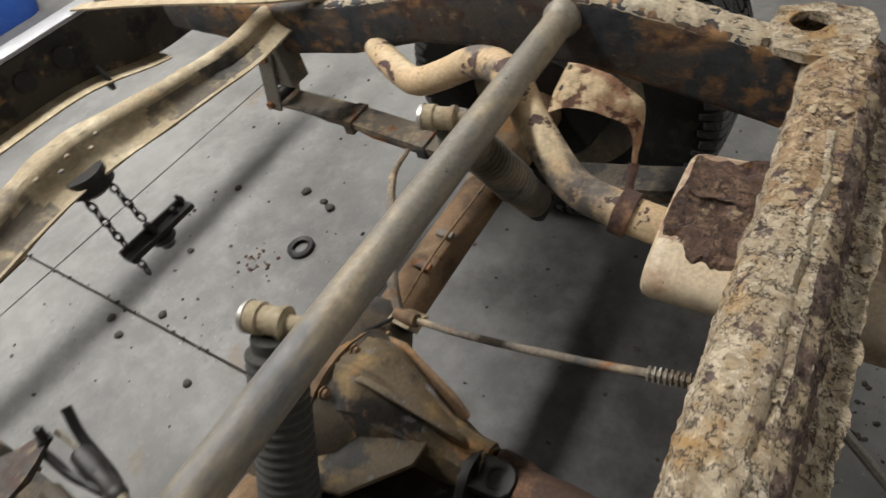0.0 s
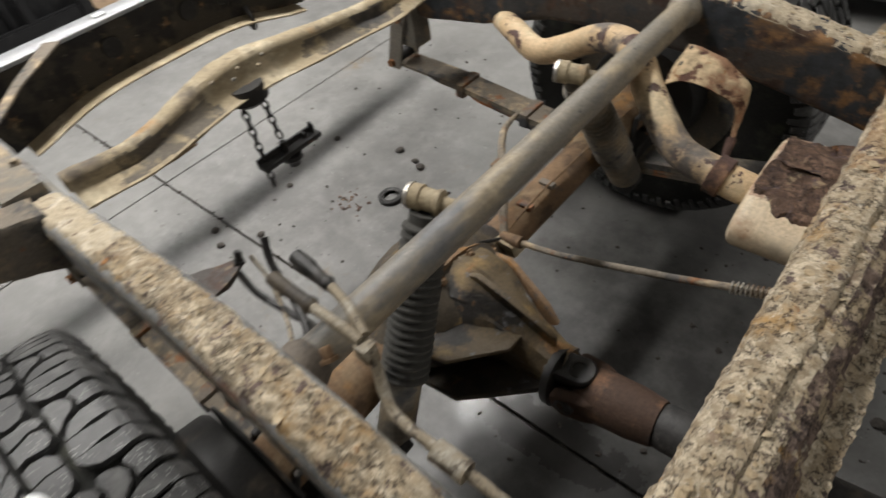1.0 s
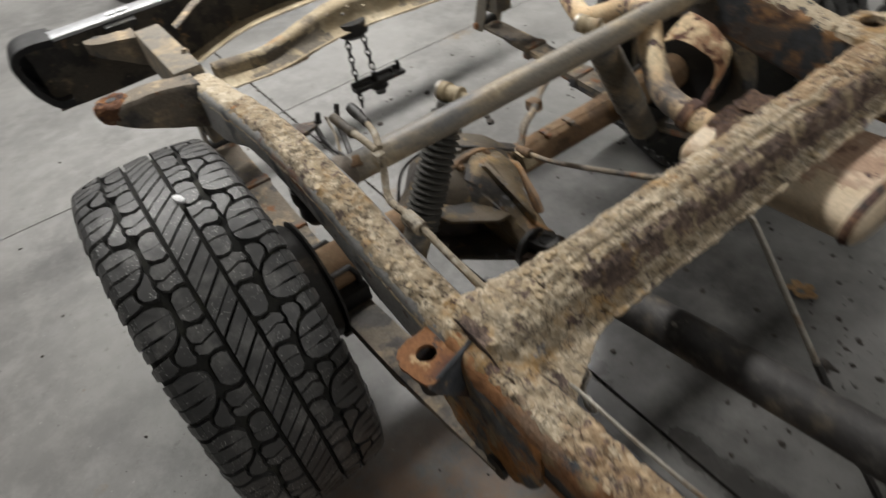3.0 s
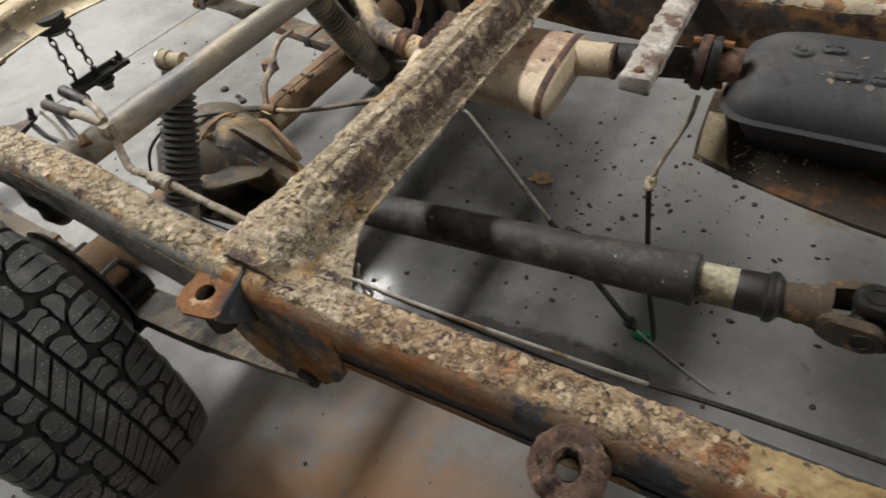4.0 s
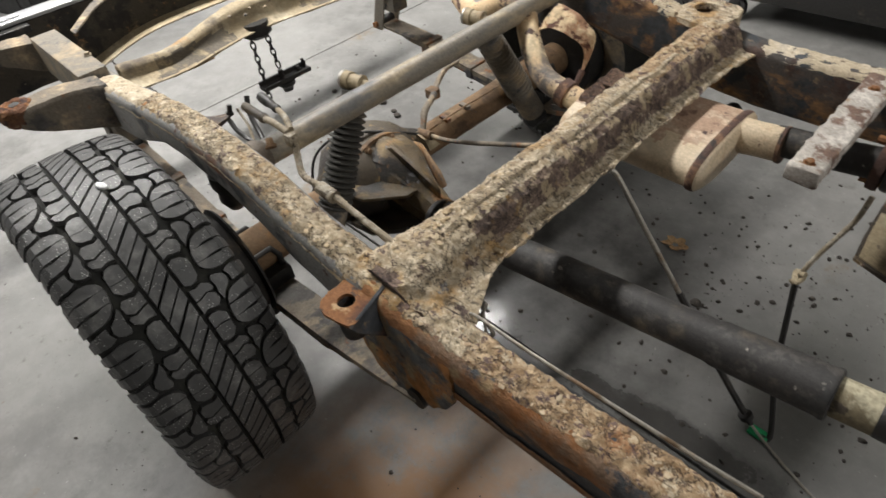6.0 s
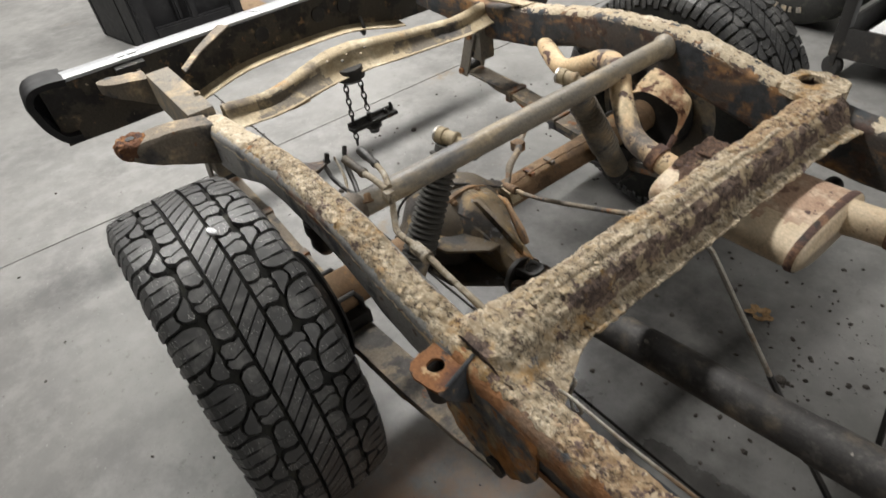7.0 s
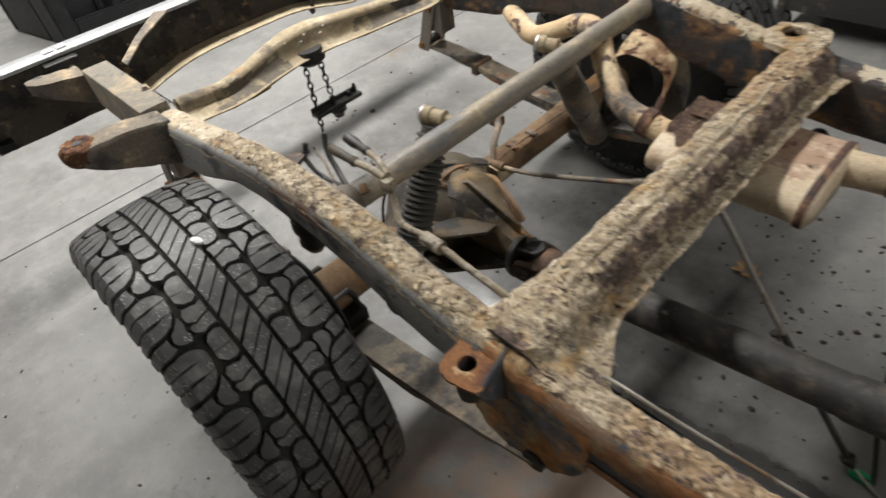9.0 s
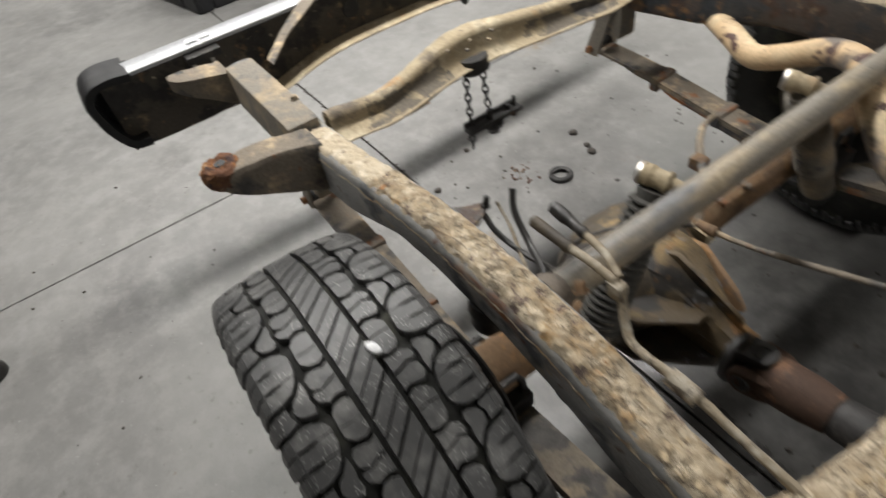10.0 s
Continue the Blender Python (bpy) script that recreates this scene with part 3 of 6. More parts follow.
def side_rail(far=False):
    """Boxed rail with rounded corners."""
    rings = []
    for x in np.arange(-1.56, 1.6, 0.02):
        yc, zt = rail_at(x, far)
        h, w, r = float(np.interp(x, RAIL_X, FAR_H if far else RAIL_H)), RAIL_W / 2, 0.018
        ring = []
        for cy, cz, a0 in ((yc + w - r, zt - r, 0), (yc - w + r, zt - r, 90), (yc - w + r, zt - h + r, 180), (yc + w - r, zt - h + r, 270)):
            for k in range(4):
                a = radians(a0 + 30 * k)
                ring.append((x, cy + r * math.cos(a), cz + r * math.sin(a)))
        rings.append(ring)
    bm = loft(rings)
    rough_up(bm, 0.0012, 25)
    return bm


def crust(x0, x1, far=False, lift=0.0052, amp=0.0034, seed=0.0, over=0.3, step=0.0035):
    """Dry mud caked on a rail's top, thinning out unevenly over its corners."""
    rings, w = [], RAIL_W / 2
    n = 25
    for x in np.arange(x0, x1, step):
        yc, zt = rail_at(x, far)
        ring = []
        for k in range(n):
            s = -1 + 2 * k / (n - 1)
            reach = (0.965 if far else 1.03) + (0.008 if far else 0.03) * noise.noise(Vector((x * 22, s * 3, seed)))
            y = yc + w * s * reach
            drop = 0.0 if abs(s) < 0.5 else ((abs(s) - 0.5) / 0.5) ** 2.2 * ((0.0115 if far else 0.02) + over * 0.035 * (1 + noise.noise(Vector((x * 12, s * 9, seed + 4)))))
            q = Vector((x * 30, y * 30, seed))
            z = zt + lift + amp * (noise.noise(q) + 0.8 * noise.noise(q * 2.3) + 0.6 * noise.noise(q * 4.6)) + 0.0016 * round(2.6 * noise.noise(q * 1.5 + Vector((7, 3, 1))) + 1.6 * noise.noise(q * 4)) - drop
            ring.append((x, y, z))
        rings.append(ring)
    return loft(rings, closed=False)


def flakes(count, place, size, seed, lift=0.004):
    """Curled chips of dry mud; place(rng) gives a point and a normal."""
    rng = random.Random(seed)
    verts, faces = [], []
    for _ in range(count):
        p, nrm = place(rng)
        nrm = (Vector(nrm) + Vector((rng.gauss(0, 0.09), rng.gauss(0, 0.09), 0))).normalized()
        a = nrm.orthogonal().normalized()
        a.rotate(Matrix.Rotation(rng.uniform(0, 6.28), 3, nrm))
        b = nrm.cross(a)
        r, k, th = size * (0.3 + 1.1 * rng.random() ** 3), rng.randint(5, 8), rng.uniform(0.0006, 0.0014)
        base = len(verts)
        asp = rng.uniform(0.45, 1.0)
        c = Vector(p) + nrm * (lift + rng.uniform(-0.0055, -0.001))
        for layer in (0, 1):
            for i in range(k):
                t = 6.283 * i / k + rng.uniform(-0.25, 0.25)
                rr = r * rng.uniform(0.6, 1.15) * (0.9 if layer else 1)
                verts.append(c + a * rr * math.cos(t) + b * rr * asp * math.sin(t) + nrm * (th * layer + 0.05 * rr * math.cos(2 * t)))
        faces.append(tuple(base + k + i for i in range(k)))
        for i in range(k):
            j = (i + 1) % k
            faces.append((base + i, base + j, base + k + j, base + k + i))
    return verts, faces


def flake_part(name, data, material, parent):
    me = bpy.data.meshes.new(name)
    base = ORIGIN[parent]
    me.from_pydata([v - base for v in data[0]], [], data[1])
    me.materials.append(material)
    ob = new(name, me)
    ob.parent = parent
    ORIGIN[ob] = base
    return tagged(ob, "loose curled flakes of dry tan mud", kind="stuff")


bm = side_rail()
for f in bm.faces:
    c = f.calc_center_median()
    if c.x > 0.06 + 0.03 * noise.noise(c * 30):
        f.material_index = 1
near_rail = part("side_rail", bm, [mat_rail_side, mat_flank], chassis, "boxed steel rail, grey with orange rust streaks")
far_rail = part("side_rail", side_rail(True), mat_far_side, chassis, "boxed steel rail, dark with brown rust")
part("mud_crust", crust(-1.08, -0.78, lift=0.0035, amp=0.0018), mat_pale, near_rail, "thin film of dry tan dust")
part("mud_crust", crust(-0.783, 0.224), mat_crust, near_rail, "cracked dry tan mud")
part("mud_crust", crust(0.2205, 0.715), mat_crust_rust, near_rail, "rusty brown mud with purple scale")
part("mud_crust", crust(0.7115, 1.12, lift=0.003, amp=0.0012, seed=5), mat_ochre, near_rail, "smooth ochre mud film")
part("mud_crust", crust(-1.0, -0.05, True, seed=9, over=0.05, lift=0.0015, amp=0.0012), mat_pale, far_rail, "cracked dry tan mud")
part("mud_crust", crust(0.15, 1.5, True, seed=13, over=0.05, lift=0.0015, amp=0.0012, step=0.01), mat_pale, far_rail, "thin brown mud and rust")


def rust_band(x0, x1, seed):
    """Rust bleeding down a rail's outer side below the mud, and along its lower corner."""
    bm = bmesh.new()
    for low in (False, True):
        rings = []
        for x in np.arange(x0, x1, 0.006):
            yc, zt = rail_at(x)
            hgt = float(np.interp(x, RAIL_X, RAIL_H))
            y = yc - RAIL_W / 2 - 0.0022
            n1 = 0.5 + 0.5 * noise.noise(Vector((x * 14, seed, 1))) + 0.35 * noise.noise(Vector((x * 47, seed, 4)))
            if low:
                rings.append([(x, y, zt - hgt + 0.024 + 0.012 * n1), (x, y, zt - hgt + 0.022 + 0.012 * n1), (x, y, zt - hgt + 0.02 + 0.012 * n1), (x, y - 0.001, zt - hgt + 0.015), (x, y + 0.002, zt - hgt + 0.008), (x, y + 0.012, zt - hgt - 0.0015), (x, y + 0.03, zt - hgt - 0.001)])
            else:
                e = zt - 0.034 - 0.03 * n1
                rings.append([(x, y + 0.026, zt + 0.0024), (x, y + 0.012, zt + 0.001), (x, y + 0.004, zt - 0.005), (x, y - 0.001, zt - 0.017), (x, y - 0.0012, (zt - 0.017 + e) / 2), (x, y - 0.0005, e), (x, y + 0.003, e - 0.002)])
        loft(rings, bm, closed=False)
    return bm


part("rust_band", rust_band(0.02, 1.4, 3.0), mat_rust_edge, near_rail, "orange rust bleeding below the mud")


def on_rail(x0, x1, far=False):
    def place(rng):
        x = rng.uniform(x0, x1)
        yc, zt = rail_at(x, far)
        return (x, yc + rng.uniform(-1, 1) * RAIL_W * 0.34, zt + 0.003), (0, 0, 1)
    return place


flake_part("flake_debris", flakes(380, on_rail(-0.76, 0.02), 0.0055, 3), mat_flake, near_rail)
flake_part("flake_debris", flakes(430, on_rail(0.1, 0.7), 0.006, 4), mat_chip, near_rail)
flake_part("flake_debris", flakes(60, on_rail(-0.6, -0.05, True), 0.004, 5), mat_flake, far_rail)

# tube crossmember over the axle
TX, TZ = -0.377, 0.7
tube_bar = part("tube_crossmember", tube([(TX, y, TZ) for y in np.linspace(-0.512, 0.505, 60)], 0.0268, 28, wobble=0.012, curve=False), mat_tube, chassis, "round tube, dusty tan above, bare grey below")
part("weld_collar", turned([(0, 0.034), (0.012, 0.035), (0.024, 0.029), (0.028, 0.027)], (TX, -0.512, TZ), (0, 1, 0)), mat_rust_grey, tube_bar, "rusted weld")
part("weld_collar", turned([(0, 0.034), (0.01, 0.034), (0.02, 0.029), (0.024, 0.027)], (TX, 0.496, TZ), (0, -1, 0)), mat_tube, tube_bar, "rusted weld")


def cross_section(y):
    """Hat-shaped pressed crossmember, deep front face and a lower flange."""
    flare = min(1.05, max(0.0, (-0.36 - y) / 0.15))
    flare2 = max(0.0, (y - 0.4) / 0.1)
    f = 0.062 * flare ** 1.5 + 0.014 * flare2
    k = 0.004 * noise.noise(Vector((3, y * 14, 2))) - 0.022 * max(0.0, (-0.505 - y) / 0.04) ** 1.3
    return [(0.004 - 0.4 * f + k, y, 0.6), (-0.002 - 0.4 * f + k, y, 0.66), (0.006 - 0.3 * f + k, y, 0.684 + k), (0.02, y, 0.694 + k), (0.045, y, 0.697 + k), (0.074 + k, y, 0.694 + k),
            (0.09 + 0.1 * f + k, y, 0.682), (0.093 + 0.3 * f + k, y, 0.668), (0.096 + 0.6 * f, y, 0.654), (0.104 + 0.9 * f + k, y, 0.645 - 0.1 * f), (0.13 + 1.1 * f + 2 * k, y, 0.638 + k - 0.15 * f), (0.13 + 1.1 * f + 2 * k, y, 0.633 + k - 0.15 * f),
            (0.1 + 0.8 * f, y, 0.638 - 0.1 * f), (0.084 + 0.3 * f, y, 0.645), (0.078, y, 0.678), (0.016, y, 0.68), (0.012 - 0.4 * f, y, 0.6)]


crossbar_ys = np.arange(-0.545, 0.515, 0.0045)
bm = loft([cross_section(y) for y in crossbar_ys])
bmesh.ops.subdivide_edges(bm, edges=[e for e in bm.edges if abs(e.verts[0].co.y - e.verts[1].co.y) < 1e-5 and e.calc_length() > 0.009], cuts=3, use_grid_fill=True)
bm.normal_update()
for v in bm.verts:
    q = v.co * 34
    v.co += v.normal * (0.0015 * (noise.noise(q) + 0.7 * noise.noise(q * 2.4) + 0.7 * noise.noise(q * 5)) + 0.0016 * round(2.2 * noise.noise(q * 1.3 + Vector((5, 2, 8))) + 1.5 * noise.noise(q * 3.6)))
bm.normal_update()
# Front face and near corner: darker rust with their shade painted in.
for f in bm.faces:
    c = f.calc_center_median()
    if c.y < -0.531 + 0.01 * noise.noise(c * 60) and 0.02 < c.x < 0.075:
        f.material_index = 1
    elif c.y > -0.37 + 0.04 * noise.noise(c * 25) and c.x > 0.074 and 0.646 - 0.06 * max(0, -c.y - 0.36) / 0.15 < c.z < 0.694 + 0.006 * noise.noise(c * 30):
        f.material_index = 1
    elif c.y > 0.16 + 0.09 * noise.noise(c * 12) and c.z > 0.68:
        f.material_index = 2
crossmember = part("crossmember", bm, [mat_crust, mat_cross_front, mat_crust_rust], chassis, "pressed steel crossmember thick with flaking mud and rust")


def on_cross(rng):
    y = rng.uniform(-0.5, 0.5) if rng.random() < 0.6 else rng.uniform(-0.5, -0.3)
    if rng.random() < 0.75:
        return (rng.uniform(0.02, 0.07), y, 0.6955), (0, 0, 1)
    return (rng.uniform(0.106, 0.12), max(y, -0.36), 0.6405), (0.2, 0, 1)


flake_part("flake_debris", flakes(460, on_cross, 0.0062, 8), mat_flake, crossmember)

# long lifted seam along its top
for y0, y1, lean in ((-0.43, -0.14, 0.004), (-0.17, 0.12, 0.0055), (0.1, 0.3, 0.003)):
    rings = []
    for y in np.arange(y0, y1, 0.004):
        e = min(1.0, (y - y0) / 0.03, (y1 - y) / 0.03 + 0.02)
        x = 0.051 + 0.007 * noise.noise(Vector((1, y * 11, lean * 900))) + 0.003 * noise.noise(Vector((4, y * 60, 2)))
        h = (lean + 0.0025 * noise.noise(Vector((6, y * 33, 1)))) * e
        w = 0.013 + 0.005 * noise.noise(Vector((3, y * 22, 5)))
        rings.append([(x - 0.001, y, 0.6985 + h), (x + w * 0.5, y, 0.6995 + h * 0.5), (x + w, y, 0.694), (x + 0.003, y, 0.694)])
    part("lifted_seam", loft(rings), mat_crust, crossmember, "lifted layer of mud along a crack")

# bolted mount on the far end of the crossmember
bm = plate([(-0.045, 0.47, 0.68), (0.0, 0.455, 0.682), (0.06, 0.46, 0.682), (0.075, 0.53, 0.682), (0.06, 0.585, 0.682), (0.0, 0.6, 0.682), (-0.05, 0.585, 0.68), (-0.065, 0.53, 0.68)], 0.014, (0, 0, 1), hole=((-0.012, 0.548, 0.68), 0.028))
rough_up(bm, 0.004, 50, 2)
part("body_mount", bm, mat_crust, chassis, "mud-covered mount plate with a hole")
bm = loft([[(-0.066, 0.5, z), (-0.06, 0.592, z), (0.0, 0.608, z), (0.06, 0.59, z), (0.056, 0.58, z), (0.0, 0.596, z), (-0.05, 0.582, z), (-0.056, 0.5, z)] for z in (0.57, 0.6, 0.63, 0.66, 0.69)])
rough_up(bm, 0.004, 40, 6)
part("mount_wall", bm, mat_crust, chassis)

# spring hanger plate and its tab, outside the near rail
rings = []
for x in np.linspace(-0.012, 0.208, 40):
    u = (x - 0.098) / 0.112
    v = max(0.0, 1 - abs(u) ** 3.4) ** 0.5
    yc = rail_at(x)[0] - RAIL_W / 2
    ztop, zlow = rail_at(x)[1] - 0.022, rail_at(x)[1] - 0.1 - (0.112 - 0.055 * max(0.0, u)) * v - 0.006 * noise.noise(Vector((x * 60, 3, 3)))
    ring = [(x, yc - 0.0035 - 0.005 * v ** 0.6 * math.sin(0.5 * math.pi * s) ** 1.3, ztop + (zlow - ztop) * s + 0.003 * noise.noise(Vector((x * 40, s * 4, 1)))) for s in np.linspace(0, 1, 14)]
    rings.append(ring + [(x, yy + 0.008, z) for _, yy, z in ring[::-1]])
bm = loft(rings)
rough_up(bm, 0.0022, 60, 3)
hanger = part("spring_hanger", bm, mat_hanger, chassis, "plate bracket streaked with orange rust")
tab_edge = [(-0.024, -0.572), (-0.01, -0.562), (0.02, -0.558), (0.05, -0.562), (0.058, -0.59), (0.062, -0.622), (0.057, -0.631), (0.037, -0.637), (0.012, -0.641), (-0.004, -0.638), (-0.016, -0.628), (-0.021, -0.609), (-0.02, -0.592)]
bm = plate([(x, y, 0.651) for x, y in tab_edge], 0.006, (0, 0, 1), hole=((0.0155, -0.602, 0.651), 0.0145))
rough_up(bm, 0.0012, 60, 2)
tab = part("mount_tab", bm, mat_rust, chassis, "flat orange-rusted tab with a round hole")
# Cup coloured black so the hole shows shade instead of pale floor.
part("mount_cup", turned([(0.0, 0.019), (0.05, 0.022), (0.07, 0.02), (0.072, 0.001), (0.07, 0.001), (0.068, 0.0175), (0.0, 0.0165)], (0.0155, -0.602, 0.651), (0, 0, -1), 16, caps=False), mat_black, tab, "black cup standing in for the hole's shade")
# Ribs turned from the lamps; dark steel puts their shade into the colour.
bm = plate([(0.042, -0.548, 0.668), (0.058, -0.632, 0.655), (0.062, -0.625, 0.64), (0.066, -0.562, 0.572), (0.06, -0.552, 0.575)], 0.007, (1, 0.1, 0))
bmesh.ops.bevel(bm, geom=bm.edges[:], offset=0.0015, segments=1, affect="EDGES")
part("tab_rib", bm, mat_far_side, tab, "triangular gusset, darkened for its shade")
bm = plate([(0.0, -0.56, 0.651), (0.0, -0.622, 0.651), (-0.004, -0.6, 0.61), (0.0, -0.562, 0.585)], 0.005, (1, 0, 0))
part("tab_rib", bm, mat_far_side, tab)

# round body mount on the near rail, further forward
mat_scaled = flaky("scaled_rust", (0.085, 0.055, 0.045), (0.2, 0.125, 0.085), (0.035, 0.027, 0.025), [((0.42, 0.32, 0.2), 24, 0.57, 0.65, 3), ((0.3, 0.14, 0.055), 12, 0.58, 0.68, 6), ((0.12, 0.085, 0.085), 40, 0.56, 0.62, 9)])


def rough_mesh(ob, amount, scale):
    """Unevenness on a finished part."""
    for v in ob.data.vertices:
        q = v.co * scale
        v.co += v.normal * amount * (noise.noise(q) + 0.6 * noise.noise(q * 2.3))


mount = part("body_mount", turned([(0, 0.012), (0.0, 0.036), (0.006, 0.042), (0.016, 0.0435), (0.026, 0.044), (0.031, 0.04), (0.0325, 0.034), (0.031, 0.026), (0.0315, 0.019), (0.026, 0.016), (0.0, 0.015)], (0.551, -0.59, 0.612), (0.08, -0.22, 1), 40, caps=False), mat_scaled, chassis, "round rusted body mount with a hole")
rough_mesh(mount, 0.0045, 55)
part("mount_arm", loft([[(0.51, -0.548, 0.618), (0.592, -0.548, 0.618), (0.585, -0.548, 0.56), (0.515, -0.548, 0.56)], [(0.522, -0.575, 0.616), (0.58, -0.575, 0.618), (0.572, -0.575, 0.578), (0.528, -0.575, 0.578)]]), mat_crust_rust, mount)

# rear arms and end boxes
for far in (False, True):
    sy = -1 if not far else 1
    yo = (lambda y: y) if not far else (lambda y: -y - 0.012)
    rings = []
    for s in np.linspace(0, 1, 14):
        y = -0.57 - 0.225 * s
        xc = -1.045 - 0.055 * s
        w = 0.048 - 0.006 * s if s < 0.8 else 0.043 * math.sqrt(max(0.05, 1 - ((s - 0.8) / 0.21) ** 2))
        zt = 0.69 + 0.012 * math.sin(3 * s) - 0.012 * s
        zb = 0.575 + 0.075 * s ** 1.3
        rings.append([(xc - w, yo(y), zb), (xc - w, yo(y), zt - 0.012), (xc - w + 0.01, yo(y), zt), (xc, yo(y), zt + 0.003 * noise.noise(Vector((s * 9, 0, 1)))), (xc + w - 0.01, yo(y), zt), (xc + w, yo(y), zt - 0.012), (xc + w, yo(y), zb)])
    bm = loft(rings)
    rough_up(bm, 0.003, 40)
    arm = part("mount_arm", bm, mat_arm if not far else mat_far_side, chassis, "pressed body mount arm, rusted through at its tip")
    tip = turned([(-0.034, 0.036), (-0.02, 0.044), (0.0, 0.047), (0.008, 0.045), (0.014, 0.038), (0.016, 0.028), (0.016, 0.019), (0.013, 0.013), (0.012, 0.004)], (-1.1, yo(-0.765), 0.679), (0, 0, 1), 26)
    bmesh.ops.subdivide_edges(tip, edges=tip.edges[:], cuts=1, use_grid_fill=True)
    rough_up(tip, 0.0055, 75, 4)
    rim = part("rusted_tip", tip, mat_tip, arm, "flaking orange rust round the bolt hole")
    part("bolt_hole", turned([(0, 0.012), (0.001, 0.013), (0.002, 0.0125)], (-1.1, yo(-0.765), 0.6925), (0, 0, 1), 14), mat_black, arm)
    ys = sorted((yo(-0.607), yo(-0.532)))
    boxm = box(-1.5, -1.09, ys[0], ys[1], 0.585, 0.7, 0.006)
    part("rail_sleeve", boxm, mat_dusty_steel, chassis, "boxed grey sleeve welded over the rail end")
    rings = []
    for s in np.linspace(0, 1, 10):
        y = -0.6 - 0.14 * s
        w = 0.045 * (1 - 0.25 * s) if s < 0.75 else 0.034 * math.sqrt(max(0.06, 1 - ((s - 0.75) / 0.26) ** 2))
        rings.append([(-1.545 - 0.06 * s - w, yo(y), 0.6 + 0.05 * s), (-1.545 - 0.06 * s - w, yo(y), 0.685), (-1.545 - 0.06 * s, yo(y), 0.69), (-1.545 - 0.06 * s + w, yo(y), 0.683), (-1.545 - 0.06 * s + w, yo(y), 0.59 + 0.06 * s)])
    bm = loft(rings)
    rough_up(bm, 0.003, 40)
    arm2 = part("mount_arm", bm, mat_arm if not far else mat_far_side, chassis, "short rear mount arm with a bolt hole")
    part("bolt_hole", turned([(0, 0.011), (0.001, 0.012), (0.002, 0.011)], (-1.6, yo(-0.705), 0.689), (0, 0, 1), 14), mat_black, arm2)
    part("bolt", bolt((-1.2, yo(-0.54), 0.7), (0, 0, 1), 0.008, 0.01), mat_dusty_steel, chassis)


def wavy_crossbar():
    """Stamped tan crossbar with a swelling middle, carrying the spare wheel hoist."""
    rings = []
    for y in np.linspace(-0.5, 0.5, 70):
        bulge = math.exp(-((y + 0.06) / 0.17) ** 2)
        side = math.exp(-((abs(y) - 0.36) / 0.1) ** 2)
        xr = -1.165 - 0.062 * bulge + 0.01 * side
        xf = -1.105 - 0.035 * bulge + 0.02 * side
        zt = 0.668 + 0.014 * bulge - 0.01 * side
        lip = 0.022 * math.exp(-((y + 0.27) / 0.09) ** 4) + 0.022 * math.exp(-((y - 0.27) / 0.08) ** 4)
        ridge = xr + 0.034 + 0.02 * bulge
        dip = 0.012 + 0.02 * side
        fl = xf + 0.024
        rings.append([(xr, y, 0.615), (xr - 0.004, y, zt - 0.016), (xr + 0.01, y, zt), (xr + 0.024, y, zt + 0.003), (ridge, y, zt - 0.001), (ridge + 0.008, y, zt - 0.01), (ridge + 0.012, y, zt - 0.022 - dip * 0.3), (ridge * 0.5 + fl * 0.5 - 0.004, y, 0.632 - dip * 0.3),
                      (fl - 0.012, y, 0.617), (fl, y, 0.614), (fl, y, 0.61), (fl - 0.014, y, 0.611), (ridge * 0.5 + fl * 0.5 - 0.01, y, 0.625 - dip * 0.3), (ridge + 0.004, y, zt - 0.026 - dip * 0.3), (ridge - 0.004, y, zt - 0.008), (xr + 0.01, y, zt - 0.012), (xr + 0.005, y, 0.615)])
    bm = loft(rings)
    bmesh.ops.subdivide_edges(bm, edges=bm.edges[:], cuts=1, use_grid_fill=True)
    rough_up(bm, 0.002, 20)
    bm.normal_update()
    # Grime colour on the hollow front slope also paints in its shadow.
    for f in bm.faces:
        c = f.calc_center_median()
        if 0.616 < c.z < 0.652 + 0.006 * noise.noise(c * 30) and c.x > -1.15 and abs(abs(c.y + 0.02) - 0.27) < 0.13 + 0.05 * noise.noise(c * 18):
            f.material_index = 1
    return bm


tan_bar = part("rear_crossbar", wavy_crossbar(), [mat_tan, mat_grime_shade], chassis, "wavy pressed crossbar dusted pale tan")
for y0, y1, x0 in ((-0.385, -0.245, -1.074), (0.212, 0.357, -1.108)):
    bm = plate([(x0 - 0.03, y0, 0.6055), (x0 - 0.004, y0 + 0.012, 0.6055), (x0 + 0.002, (y0 + y1) / 2, 0.605), (x0 - 0.004, y1 - 0.012, 0.6055), (x0 - 0.03, y1, 0.6055)], 0.004, (0, 0, 1))
    part("lip_plate", bm, mat_axle, tan_bar, "rust-edged doubling plate")
for k in range(5):
    part("rivet", turned([(0, 0.006), (0.004, 0.005), (0.006, 0.002)], (-1.15 + 0.035 * (k % 2), -0.14 + 0.035 * k, 0.668), (0, 0, 1), 8), mat_dusty_steel, tan_bar)
# ragged inner bracket and bump stops below the rails
bm = loft([[(-0.655 + 0.02 * s * s, -0.508 + 0.075 * s, 0.683 - 0.01 * s), (-0.585 - 0.03 * s * s, -0.508 + 0.075 * s, 0.686 - 0.006 * s), (-0.585 - 0.03 * s * s, -0.508 + 0.075 * s, 0.68 - 0.006 * s), (-0.655 + 0.02 * s * s, -0.508 + 0.075 * s, 0.677 - 0.01 * s)] for s in np.linspace(0, 1, 6)])
rough_up(bm, 0.006, 30, 2)
